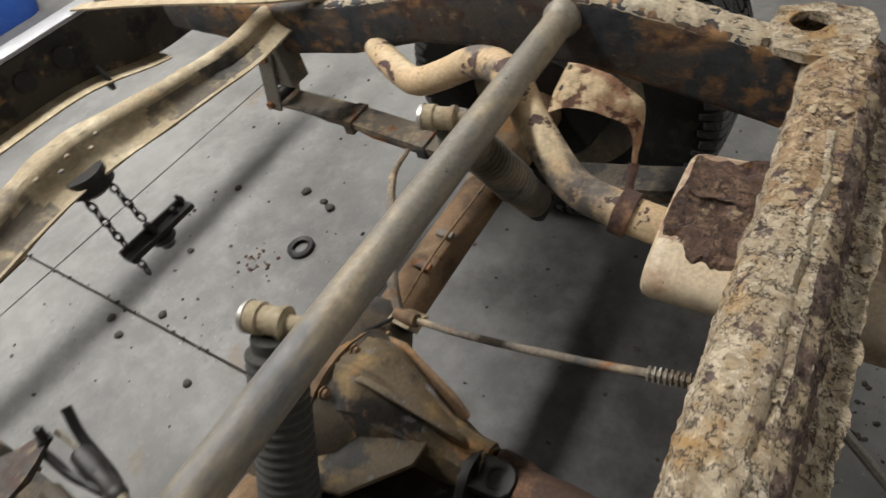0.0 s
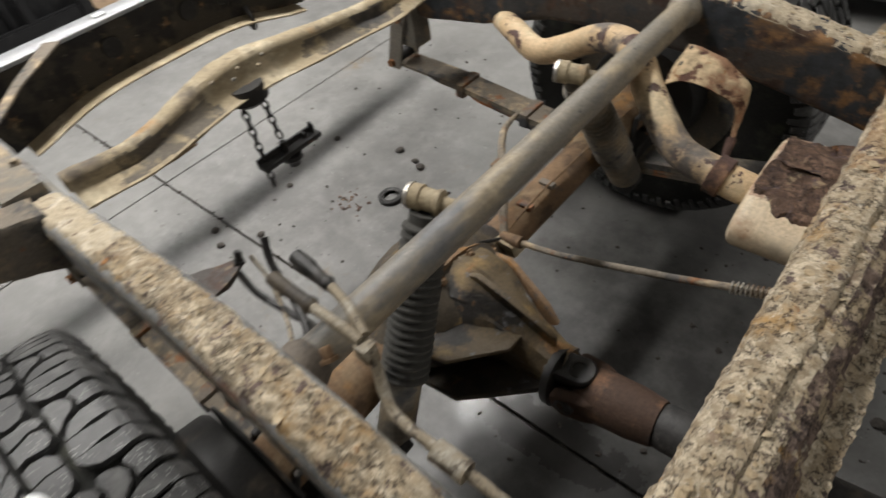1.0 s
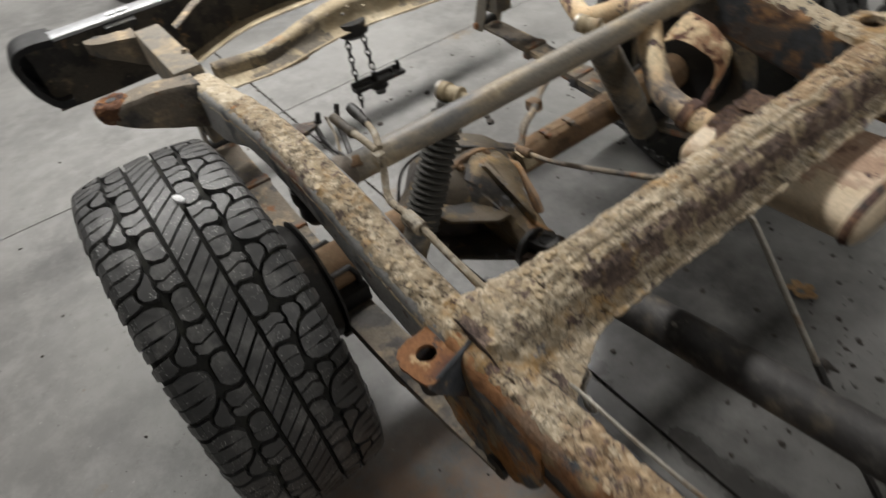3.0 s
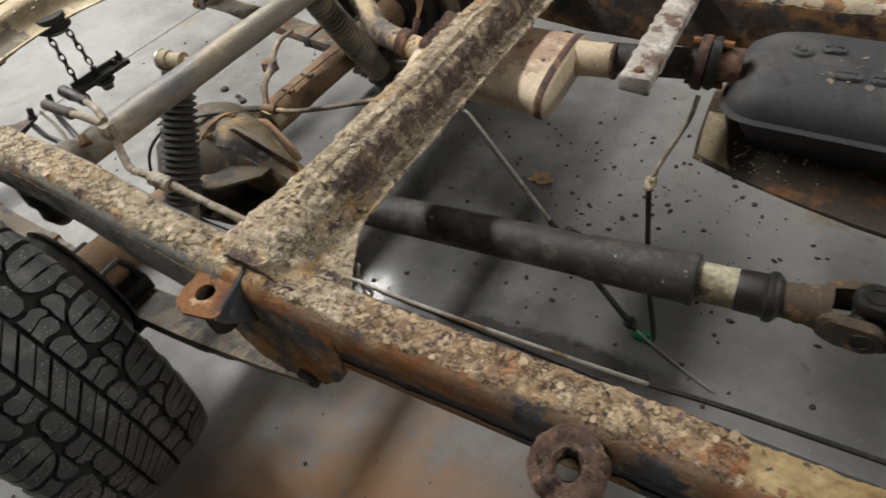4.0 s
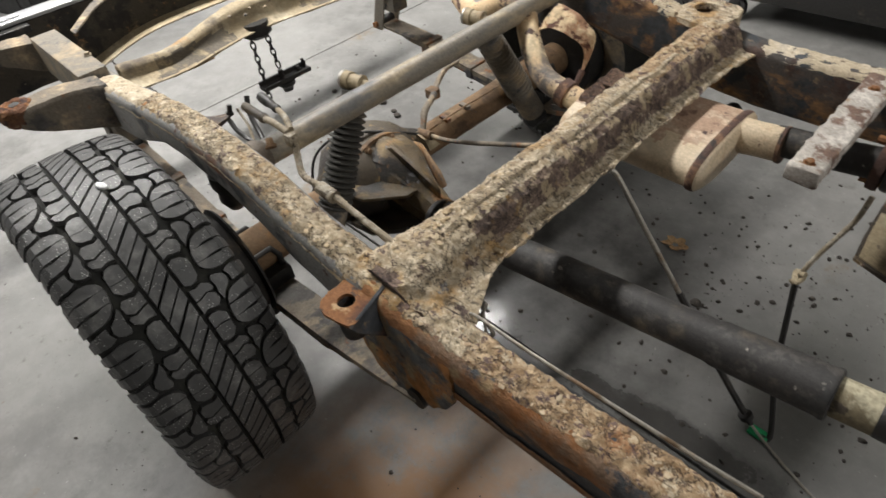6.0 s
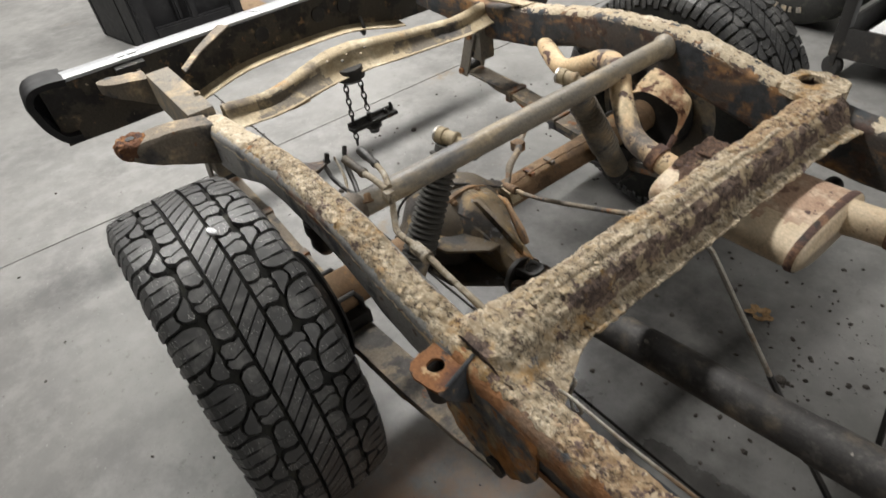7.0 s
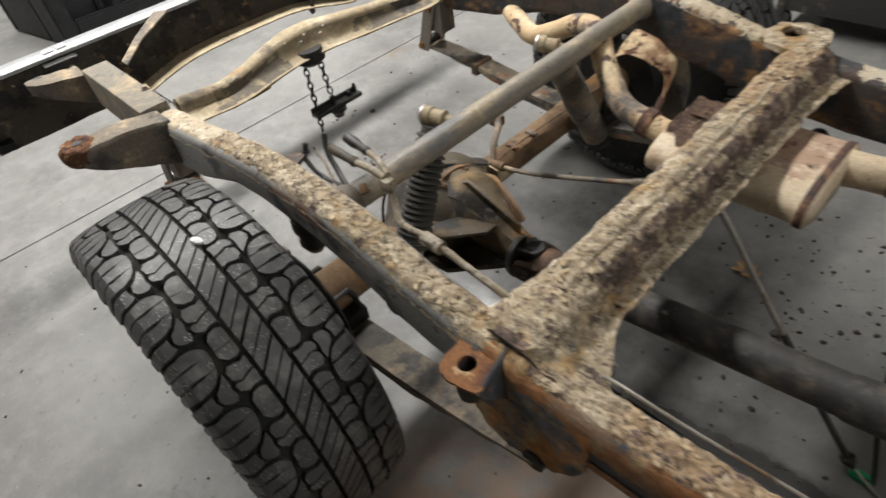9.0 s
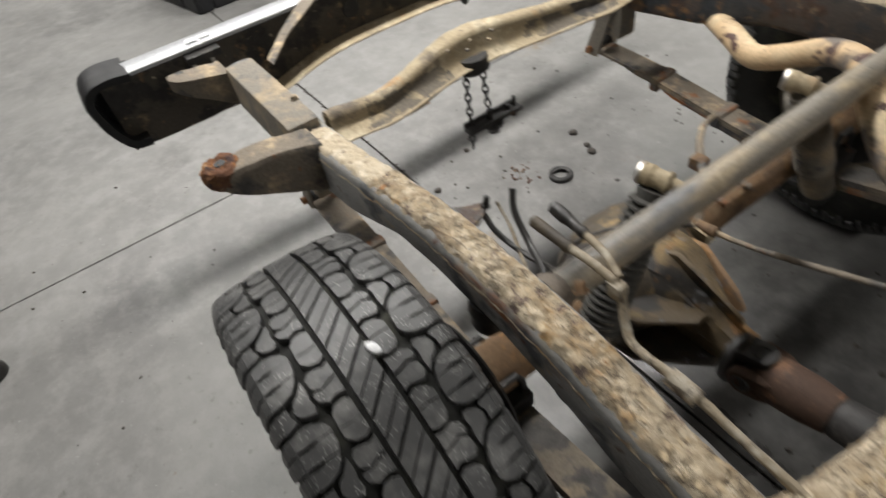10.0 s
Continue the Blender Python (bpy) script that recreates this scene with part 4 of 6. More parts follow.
torn = part("torn_bracket", bm, mat_far_side, chassis, "torn rusty bracket", smooth=0)
part("bolt", bolt((-0.615, -0.44, 0.678), (0, 0.3, 1), 0.006, 0.022), mat_blackpaint, torn)
for y in (-0.548, 0.531):
    stop = part("bump_stop", turned([(0, 0.035), (0.03, 0.036), (0.05, 0.028), (0.075, 0.03), (0.1, 0.018), (0.105, 0.008)], (-0.47, y, 0.652), (-0.15, 0, -1), 16), mat_black, chassis, "black rubber bump stop")
# arm on the far rail that once carried the tank strap
strut = box(0.375, 0.432, 0.105, 0.5, 0.63, 0.663, 0.006)
bmesh.ops.subdivide_edges(strut, edges=[e for e in strut.edges if e.calc_length() > 0.2], cuts=30, use_grid_fill=True)
rough_up(strut, 0.005, 60, 3)
strut = part("outrigger", strut, coat("whitened_rusty_steel", (0.42, 0.385, 0.345), [((0.17, 0.11, 0.085), 14, 0.5, 0.58, 2), ((0.58, 0.54, 0.49), 28, 0.52, 0.62, 5), ((0.3, 0.2, 0.11), 20, 0.6, 0.7, 8)], rough=0.8), chassis, "short box arm with chalky worn paint")
for y in (0.128, 0.43):
    part("bolt", bolt((0.404, y, 0.662), (0, 0, 1), 0.008, 0.008), mat_rust, strut)

# ---- wheels ----
WX, WZ, WR = -0.5, 0.39, 0.39


def tread_point(c, u, v, h):
    """A place on the tyre: u along the tread, v across, h above the lugs' faces."""
    r = WR - 0.010 * (abs(v) / 0.12) ** 2.6 - max(0, abs(v) - 0.113) * 1.6 + h
    a = u / WR
    return Vector((c[0] + r * math.sin(a), c[1] + v, c[2] + r * math.cos(a)))


def lug(c, outline, verts, faces, depth=0.0125):
    n, base = len(outline), len(verts)
    cu, cv = sum(p[0] for p in outline) / n, sum(p[1] for p in outline) / n
    for k, h in ((1.0, 0.0), (1.025, -0.0012), (1.04, -depth)):
        for u, v in outline:
            verts.append(tread_point(c, cu + (u - cu) * k, cv + (v - cv) * k, h))
    verts.append(tread_point(c, cu, cv, 0.0))
    for i in range(n):
        j = (i + 1) % n
        faces.append((base + i, base + j, base + 3 * n))
        for ring in (0, 1):
            a = base + ring * n
            faces.append((a + i, a + n + i, a + n + j, a + j))


PITCHES = 22
PITCH = 2 * math.pi * WR / PITCHES
# one pitch of one side: outlines in (share of the pitch, metres from the middle)
SIDE_LUGS = (
    # broad inner block beside the groove, cut by one sipe
    ((0.06, 0.0295), (0.275, 0.0295), (0.292, 0.043), (0.275, 0.0585), (0.12, 0.0575), (0.035, 0.05), (0.02, 0.038)),
    ((0.287, 0.0295), (0.465, 0.0295), (0.505, 0.038), (0.48, 0.0505), (0.4, 0.059), (0.287, 0.059), (0.304, 0.043)),
    # two slanting fingers, split by a narrow cut
    ((0.555, 0.0295), (0.735, 0.0295), (0.757, 0.0395), (0.8, 0.053), (0.74, 0.0635), (0.62, 0.0645), (0.55, 0.058), (0.565, 0.047), (0.59, 0.039)),
    ((0.77, 0.0295), (0.965, 0.0295), (0.95, 0.042), (0.98, 0.0525), (0.92, 0.063), (0.84, 0.0655), (0.805, 0.061), (0.83, 0.052), (0.788, 0.039)),
    # rounded shoulder lug in siped pieces, a sickle groove beside it
    ((0.07, 0.1135), (0.045, 0.099), (0.065, 0.083), (0.125, 0.0725), (0.2, 0.0675), (0.243, 0.0675), (0.243, 0.085), (0.235, 0.095), (0.232, 0.1135)),
    ((0.28, 0.1135), (0.277, 0.095), (0.257, 0.085), (0.255, 0.0677), (0.36, 0.0682), (0.462, 0.0712), (0.464, 0.085), (0.456, 0.095), (0.455, 0.1135)),
    ((0.51, 0.1135), (0.505, 0.095), (0.478, 0.085), (0.475, 0.0717), (0.55, 0.075), (0.64, 0.0835), (0.685, 0.096), (0.7, 0.1135)),
    # hooked piece past the sickle's tip, and the outer lug below it
    ((0.59, 0.0702), (0.72, 0.0692), (0.83, 0.0712), (0.93, 0.0692), (0.99, 0.0725), (0.985, 0.081), (0.94, 0.0905), (0.86, 0.0945), (0.765, 0.091), (0.695, 0.0805)),
    ((0.775, 0.1135), (0.76, 0.099), (0.86, 0.0995), (0.95, 0.0955), (0.985, 0.1015), (1.0, 0.1135)),
)


def tread_mesh(c):
    rng = random.Random(11)
    verts, faces = [], []
    p = PITCH
    for k in range(PITCHES):
        u0 = k * p
        # centre: slanting slats between two grooves
        for j in range(4):
            a, w = u0 + j * p / 4, p / 4 - (0.0038 if j % 2 else 0.0066)
            lug(c, [(a + 0.02, -0.0215), (a + 0.006, -0.0065), (a - 0.006, 0.0065), (a - 0.02, 0.0215), (a + w - 0.02, 0.0215), (a + w - 0.006, 0.0065), (a + w + 0.006, -0.0065), (a + w + 0.02, -0.0215)], verts, faces)
        for s in (-1, 1):
            o = u0 + (p * 0.9 if s > 0 else 0)
            for shape in SIDE_LUGS:
                ju, jv = rng.uniform(-0.0008, 0.0008), rng.uniform(-0.0006, 0.0006)
                lug(c, [(o - s * u * p + ju, s * (v + (jv if v < 0.11 else 0))) for u, v in shape], verts, faces)
    return verts, faces


def wheel(y, group):
    w = thing("wheel", (WX, y, 0), "worn black all-terrain tyre with chunky dusty tread on a truck axle", "wheel", group)
    c = (WX, y, WZ)
    prof = [(-0.095, 0.205), (-0.115, 0.225), (-0.131, 0.27), (-0.132, 0.31), (-0.129, 0.35), (-0.1195, 0.3665), (-0.105, 0.3728), (-0.06, 0.376), (0, 0.377), (0.06, 0.376), (0.105, 0.3728), (0.1195, 0.3665), (0.129, 0.35), (0.132, 0.31), (0.131, 0.27), (0.115, 0.225), (0.095, 0.205)]
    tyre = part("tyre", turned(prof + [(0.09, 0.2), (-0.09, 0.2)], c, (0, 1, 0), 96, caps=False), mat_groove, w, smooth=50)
    verts, faces = tread_mesh(c)
    me = bpy.data.meshes.new("tread")
    me.from_pydata([v - ORIGIN[w] for v in verts], [], faces)
    me.materials.append(mat_rubber)
    t = new("tread", me)
    t.parent = tyre
    tagged(t, "grooved tread blocks, grey with dust and grit")
    # lug ends running down the sidewall
    bm = bmesh.new()
    p = PITCH
    for k in range(PITCHES):
        for s in (-1, 1):
            o = k * p + (p * 0.9 if s > 0 else 0)
            for ua, ub, low in ((0.07 * p, 0.254 * p, 0.336), (0.266 * p, 0.477 * p, 0.346), (0.495 * p, 0.7 * p, 0.336), (0.775 * p, p, 0.346)):
                rows = []
                for r, v, cut in ((WR - 0.0092, 0.1142, 0.0), (WR - 0.0145, 0.1225, 0.0005), (WR - 0.028, 0.129, 0.001), (low, 0.1345, 0.003)):
                    rows.append([Vector((c[0] + (r - back) * math.sin((o - s * u) / WR), c[1] + s * (v - back), c[2] + (r - back) * math.cos((o - s * u) / WR))) for u, back in ((ua + cut, 0), (ub - cut, 0), (ub - cut, 0.009), (ua + cut, 0.009))])
                loft(rows, bm)
    tagged(part("shoulder_lug_band", bm, mat_rubber, tyre, smooth=0), kind="stuff")
    rim = part("rim", turned([(-0.1, 0.205), (-0.105, 0.215), (-0.09, 0.2), (-0.06, 0.185), (0.0, 0.175), (0.03, 0.16), (0.035, 0.06), (0.05, 0.05), (0.03, 0.045), (-0.01, 0.05), (0.01, 0.15), (0.06, 0.185), (0.09, 0.2), (0.105, 0.215), (0.1, 0.205)], c, (0, -1, 0), 48), mat_dusty_steel, w, "dull steel rim")
    for k in range(6):
        a = math.pi * k / 3
        part("wheel_nut", bolt((WX + 0.07 * math.sin(a), y - 0.03, WZ + 0.07 * math.cos(a)), (0, -1, 0), 0.01, 0.02), mat_chrome, rim)
    return w


near_wheel = wheel(-0.79, "rear wheels")
copy_thing(near_wheel, pose(WX, 0.785, 0, 0, 0, 180))
pebble = turned([(0, 0.004), (0.002, 0.009), (0.006, 0.008), (0.008, 0.003)], (0, 0, 0), (0, 0, 1), 8)
pebble.transform(Matrix.Diagonal((1.4, 0.8, 1, 1)))
pebble = solo("paint_chip", pebble, mat_white, "small white chip stuck in the tyre tread", "chip")
pebble.matrix_world = pose(-0.417, -0.764, 0.771, 0, 12, 25)

# ---- rear axle ----
AZ = 0.402
axle = thing("rear_axle", (WX, 0, 0.385), "rusted rear axle with an oily dusty differential", "axle")
part("axle_tube", tube([(WX, y, AZ) for y in np.linspace(-0.62, 0.64, 50)], [0.052, 0.052, 0.05, 0.044, 0.042, 0.042, 0.042, 0.042, 0.042, 0.043, 0.048, 0.052, 0.052], 22, wobble=0.02, curve=False), mat_axle, axle, "rusted tube, dusted tan")
DY = -0.17
bm = turned([(-0.17, 0.045), (-0.13, 0.07), (-0.09, 0.115), (-0.05, 0.128), (0, 0.132), (0.05, 0.128), (0.09, 0.108), (0.13, 0.07), (0.17, 0.045)], (WX - 0.01, DY, AZ), (0, 1, 0), 28)
rough_up(bm, 0.006, 14)
pumpkin = part("differential", bm, mat_diff, axle, "bulbous cast differential, oily with tan dust")
bm = loft([[(x, DY + ry * math.cos(a) + dy, z0 + rz * math.sin(a)) for a in np.linspace(0.2, 2 * math.pi + 0.2, 9, endpoint=False)] for x, ry, rz, z0, dy in
           ((-0.49, 0.108, 0.118, 0.405, 0.012), (-0.43, 0.1, 0.116, 0.412, 0.014), (-0.385, 0.082, 0.1, 0.416, 0.016), (-0.34, 0.06, 0.074, 0.412, 0.012), (-0.29, 0.047, 0.056, 0.405, 0.004), (-0.245, 0.042, 0.044, 0.4, 0), (-0.22, 0.042, 0.042, 0.398, 0))])
bmesh.ops.bevel(bm, geom=bm.edges[:], offset=0.006, segments=2, affect="EDGES")
rough_up(bm, 0.007, 24, 4)
part("pinion_housing", bm, mat_diff_nose, pumpkin, "cast nose, yellow-brown with grime", smooth=35)


def web(points, thick, lean, material, label=""):
    """A cast web standing off the nose."""
    bm = plate(points, thick, lean)
    bmesh.ops.bevel(bm, geom=bm.edges[:], offset=0.002, segments=1, affect="EDGES")
    rough_up(bm, 0.0015, 60, 2)
    return part("cast_rib", bm, material, pumpkin, label)


web([(-0.47, DY - 0.155, 0.452), (-0.37, DY - 0.135, 0.456), (-0.3, DY - 0.055, 0.452), (-0.3, DY, 0.45), (-0.47, DY, 0.45)], 0.008, (0, 0, 1), mat_diff_nose, "flat cast ledge")
web([(-0.47, DY - 0.15, 0.352), (-0.36, DY - 0.14, 0.356), (-0.25, DY - 0.052, 0.372), (-0.25, DY, 0.372), (-0.47, DY, 0.35)], 0.014, (0, 0, 1), mat_diff, "dark oily lower cast bar")
web([(-0.46, DY - 0.148, 0.358), (-0.46, DY - 0.15, 0.455), (-0.452, DY - 0.11, 0.455), (-0.452, DY - 0.108, 0.358)], 0.01, (1, 0, 0), mat_diff)
web([(-0.46, DY - 0.004, 0.5), (-0.4, DY - 0.004, 0.53), (-0.33, DY - 0.002, 0.502), (-0.25, DY, 0.468), (-0.25, DY, 0.43), (-0.46, DY - 0.004, 0.43)], 0.01, (0, 1, 0), mat_diff_nose, "upright cast fin")
web([(-0.46, DY + 0.09, 0.47), (-0.4, DY + 0.085, 0.485), (-0.3, DY + 0.052, 0.46), (-0.27, DY + 0.04, 0.44), (-0.3, DY + 0.04, 0.42), (-0.46, DY + 0.09, 0.42)], 0.01, (0, 1, 0.3), mat_axle, "rust-edged cast fin")
part("flange_ring", turned([(0, 0.12), (0.0, 0.13), (0.012, 0.13), (0.012, 0.11)], (-0.465, DY, 0.4), (1, 0, 0.05), 28), mat_axle, pumpkin)
for k in range(10):
    a = 2 * math.pi * k / 10
    part("bolt", bolt((-0.452, DY + 0.122 * math.cos(a), 0.401 + 0.122 * math.sin(a)), (1, 0, 0.05), 0.007, 0.01), mat_axle, pumpkin)
for y in (-0.6, 0.62):
    drum = part("brake_drum", turned([(0, 0.13), (0.01, 0.14), (0.05, 0.145), (0.07, 0.13), (0.075, 0.06)], (WX, y, AZ), (0, math.copysign(1, y), 0), 32), mat_blackpaint, axle, "dark brake drum")
    part("backing_plate", turned([(0, 0.05), (0.0, 0.135), (0.006, 0.14), (0.01, 0.06)], (WX, y - math.copysign(0.012, y), AZ), (0, math.copysign(1, y), 0), 32), mat_blackpaint, drum)
for y in (-0.552, 0.5):
    part("spring_seat", box(WX - 0.075, WX + 0.075, y - 0.045, y + 0.045, 0.325, 0.37, 0.006), mat_blackpaint, axle)
    for dx in (-0.055, 0.055):
        part("u_bolt", tube([(WX + dx, y - 0.034, 0.25), (WX + dx, y - 0.034, 0.4), (WX + dx, y - 0.02, 0.43), (WX + dx, y + 0.02, 0.43), (WX + dx, y + 0.034, 0.4), (WX + dx, y + 0.034, 0.25)], 0.007, 8, curve=False), mat_blackpaint, axle)
    part("clamp_plate", box(WX - 0.08, WX + 0.08, y - 0.05, y + 0.05, 0.262, 0.276, 0.004), mat_blackpaint, axle)
part("line_clip", loft([[(-0.47, -0.03, 0.425), (-0.43, -0.03, 0.425), (-0.43, 0.01, 0.425), (-0.47, 0.01, 0.425)], [(-0.46, -0.05, 0.48), (-0.42, -0.05, 0.475), (-0.42, -0.03, 0.472), (-0.46, -0.03, 0.478)]]), mat_tan, axle)
for y in (0.08, 0.16):
    part("line_clip", box(-0.505, -0.47, y, y + 0.016, 0.438, 0.45, 0.003), mat_rust_grey, axle)


def leaf_spring(y, label):
    sp = thing("leaf_spring", (WX, y, 0.3), label, "leaf spring", "leaf springs")
    def z_of(x):
        return float(np.interp(x, (-1.24, -1.0, -0.7, -0.45, -0.2, 0.0, 0.12), (0.4, 0.385, 0.345, 0.325, 0.37, 0.425, 0.465)))
    spans = ((-1.24, 0.12, 0), (-1.1, 0.07, 1), (-0.95, -0.06, 2), (-0.78, -0.15, 3))
    for a, b, i in spans:
        rings = []
        for x in np.linspace(a, b, 24):
            z = z_of(x) - 0.009 * i
            w = 0.037 if i == 0 or abs(x - a) > 0.02 and abs(x - b) > 0.02 else 0.03
            rings.append([(x, y - w, z - 0.008), (x, y + w, z - 0.008), (x, y + w, z), (x, y - w, z)])
        bm = loft(rings)
        part("leaf", bm, mat_arm if i < 2 else mat_rust_grey, sp)
    for x in (-1.24, 0.12):
        part("spring_eye", turned([(-0.034, 0.01), (-0.034, 0.021), (0.034, 0.021), (0.034, 0.01)], (x, y, z_of(x)), (0, 1, 0), 16), mat_blackpaint, sp)
    for x in (-0.98, -0.76):
        part("leaf_clamp", box(x - 0.014, x + 0.014, y - 0.042, y + 0.042, z_of(x) - 0.035, z_of(x) + 0.006, 0.003), mat_rust_grey, sp)
    for s in (-1, 1):
        part("shackle", loft([[(-1.265, y + s * 0.036, 0.38), (-1.215, y + s * 0.036, 0.38), (-1.15, y + s * 0.036, 0.565), (-1.2, y + s * 0.036, 0.565)], [(-1.265, y + s * 0.043, 0.38), (-1.215, y + s * 0.043, 0.38), (-1.15, y + s * 0.043, 0.565), (-1.2, y + s * 0.043, 0.565)]]), mat_dusty_steel, sp)
    part("shackle_bolt", tube([(-1.24, y - 0.055, 0.4), (-1.24, y + 0.055, 0.4)], 0.011, 8), mat_rust, sp)
    part("shackle_bolt", tube([(-1.175, y - 0.055, 0.55), (-1.175, y + 0.055, 0.55)], 0.011, 8), mat_rust, sp)
    return sp


leaf_spring(-0.552, "stack of dusty grey leaf springs below the muddy rail")
leaf_spring(0.5, "stack of rusty leaf springs with a tall shackle")
for y in (-0.552, 0.5):
    part("shackle_hanger", box(-1.225, -1.13, y - 0.034, y + 0.034, 0.46, 0.575, 0.008), mat_dusty_steel, chassis)


def shock(top, bottom, label, boot=None, thick=0.032):
    """Shock absorber in a ribbed boot."""
    a, b = Vector(top), Vector(bottom)
    d = (b - a).normalized()
    ln = (b - a).length
    s = thing("shock_absorber", bottom, label, "shock absorber", "shock absorbers")
    part("top_bush", turned([(-0.032, 0.014), (-0.03, 0.0195), (-0.013, 0.0205), (-0.011, 0.0175), (0.011, 0.0175), (0.013, 0.0205), (0.019, 0.0205), (0.021, 0.012), (0.045, 0.011)], a, Vector((1, 0.25, -0.08)), 20), mat_tan, s, "dusty steel-capped bush")
    part("bush_cap", turned([(-0.036, 0.012), (-0.036, 0.0195), (-0.03, 0.021), (-0.028, 0.017)], a, Vector((1, 0.25, -0.08)), 20), mat_chrome, s, "bright worn cap")
    prof, n = [(0.02, 0.028)], 19
    for i in range(n):
        t0 = 0.035 + (ln * 0.6) * i / n
        st = ln * 0.6 / n
        r = 0.034 + 0.005 * i / n
        prof += [(t0, r * 0.8), (t0 + st * 0.3, r * 1.05), (t0 + st * 0.55, r * 1.06), (t0 + st * 0.88, r * 0.82)]
    part("boot", turned(prof, a, d, 22), boot or mat_boot, s, "ribbed grey rubber boot")
    part("damper_body", turned([(ln * 0.6, thick - 0.004), (ln * 0.61, thick), (ln * 0.92, thick), (ln * 0.95, 0.02), (ln, 0.016)], a, d, 20), mat_dusty_steel, s)
    part("lower_eye", turned([(-0.025, 0.012), (-0.025, 0.024), (0.025, 0.024), (0.025, 0.012)], b, (0, 1, 0), 16), mat_blackpaint, s)
    return s


shock((-0.437, -0.208, 0.707), (-0.405, -0.43, 0.33), "ribbed shock absorber leaning beside the differential")
shock((-0.435, 0.185, 0.706), (-0.42, 0.41, 0.31), "dusty shock absorber leaning towards the far spring", mat_dusty_steel, 0.037)

# ---- drive shaft ----
shaft = thing("drive_shaft", (0.2, -0.19, 0.44), "dark worn drive shaft with rusty universal joints", "drive shaft")
A, B = Vector((-0.19, -0.186, 0.402)), Vector((1.0, -0.15, 0.535))
dv = (B - A).normalized()


def along(s):
    return A + dv * s


part("shaft_tube", turned([(0.12, 0.03), (0.14, 0.036), (0.2, 0.038), (0.62, 0.038), (0.63, 0.041), (0.795, 0.042), (0.8, 0.044), (0.806, 0.043), (0.808, 0.036)], A, dv, 28), mat_shaft, shaft, "long dark tube with scuffs")
part("slip_sleeve", turned([(0.8, 0.031), (0.81, 0.033), (0.9, 0.0325), (0.905, 0.03)], A, dv, 24), mat_sleeve, shaft, "pale worn sleeve")
part("dust_seal", turned([(0.865, 0.0325), (0.868, 0.034), (0.905, 0.035), (0.908, 0.04), (0.914, 0.041), (0.92, 0.0395), (0.924, 0.034), (0.928, 0.03)], A, dv, 28), mat_black, shaft, "black rubber seal")
part("slip_yoke", turned([(0.92, 0.028), (0.945, 0.029), (0.952, 0.032), (0.962, 0.03), (0.982, 0.036), (0.99, 0.036)], A, dv, 24), mat_yoke, shaft, "scaly rusted yoke")
part("rear_yoke", turned([(0.0, 0.036), (0.03, 0.044), (0.09, 0.043), (0.13, 0.037)], A, dv, 20), mat_shaft_rust, shaft, "rusted yoke")


def ear(at, side, across, reach):
    """One rounded cheek of a fork: runs along the shaft, stands off the cross on one side."""
    up = dv.cross(across).normalized()
    out = []
    for k in range(18):
        a = 2 * math.pi * k / 18
        ca, sa = math.cos(a), math.sin(a)
        out.append((ca * 0.027 if ca < 0 else reach * ca ** 0.35, 0.027 * math.copysign(abs(sa) ** 0.8, sa)))
    rings = []
    for t, k in ((0.03, 0.94), (0.033, 1.0), (0.044, 1.0), (0.048, 0.9), (0.049, 0.5)):
        rings.append([at + dv * (side * u * k) + up * (v * k) + across * (t - 0.012 * max(0.0, u / reach) ** 2) for u, v in out])
    bm = loft(rings)
    rough_up(bm, 0.0012, 60, 1)
    return bm


def joint(at, side, mat):
    """Universal joint: a rusty fork on the shaft, a black one on the far side, both on a cross."""
    j = part("universal_joint", tube([at + Vector((0, 0, -0.044)), at + Vector((0, 0, 0.044))], 0.017, 14), mat_black, shaft, "greasy black universal joint")
    part("joint_cross", tube([at + Vector((0, -0.044, 0)), at + Vector((0, 0.044, 0))], 0.017, 14), mat_black, j)
    for s in (-1, 1):
        y, z = Vector((0, s, 0)), Vector((0, 0, s))
        part("fork", ear(at, side, y, 0.06), mat, j, "rusty fork cheek")
        part("fork", ear(at, -side, z, 0.06), mat_black, j)
        part("bearing_cap", turned([(0.046, 0.017), (0.05, 0.016), (0.05, 0.012), (0.048, 0.011), (0.048, 0.001)], at, y, 18), mat_black, j)
        part("bearing_cap", turned([(0.046, 0.017), (0.05, 0.016), (0.05, 0.012), (0.048, 0.011), (0.048, 0.001)], at, z, 18), mat_black, j)
    return j


joint(along(-0.005), 1, mat_shaft_rust)
joint(along(1.035), -1, mat_yoke)
part("pinion_flange", turned([(-0.055, 0.03), (-0.05, 0.05), (-0.036, 0.052), (-0.03, 0.04)], A, dv, 20), mat_black, shaft)
part("front_flange", turned([(1.085, 0.04), (1.09, 0.056), (1.115, 0.06), (1.12, 0.052), (1.16, 0.05), (1.3, 0.04)], A, dv, 24), mat_black, shaft)

# ---- exhaust ----
exhaust = thing("exhaust", (0.05, 0.24, 0.5), "tan heat-stained muffler with a rust-spotted tailpipe", "exhaust")


def oval(x, ry, rz, yc=0.222, zc=0.561, n=36, tilt=3):
    out = []
    for k in range(n):
        a = 2 * math.pi * k / n
        cy, cz = math.copysign(abs(math.cos(a)) ** 0.76, math.cos(a)) * ry, math.copysign(abs(math.sin(a)) ** 0.78, math.sin(a)) * rz * 0.96
        t = radians(tilt)
        out.append((x, yc + cy * math.cos(t) - cz * math.sin(t), zc + cy * math.sin(t) + cz * math.cos(t)))
    return out


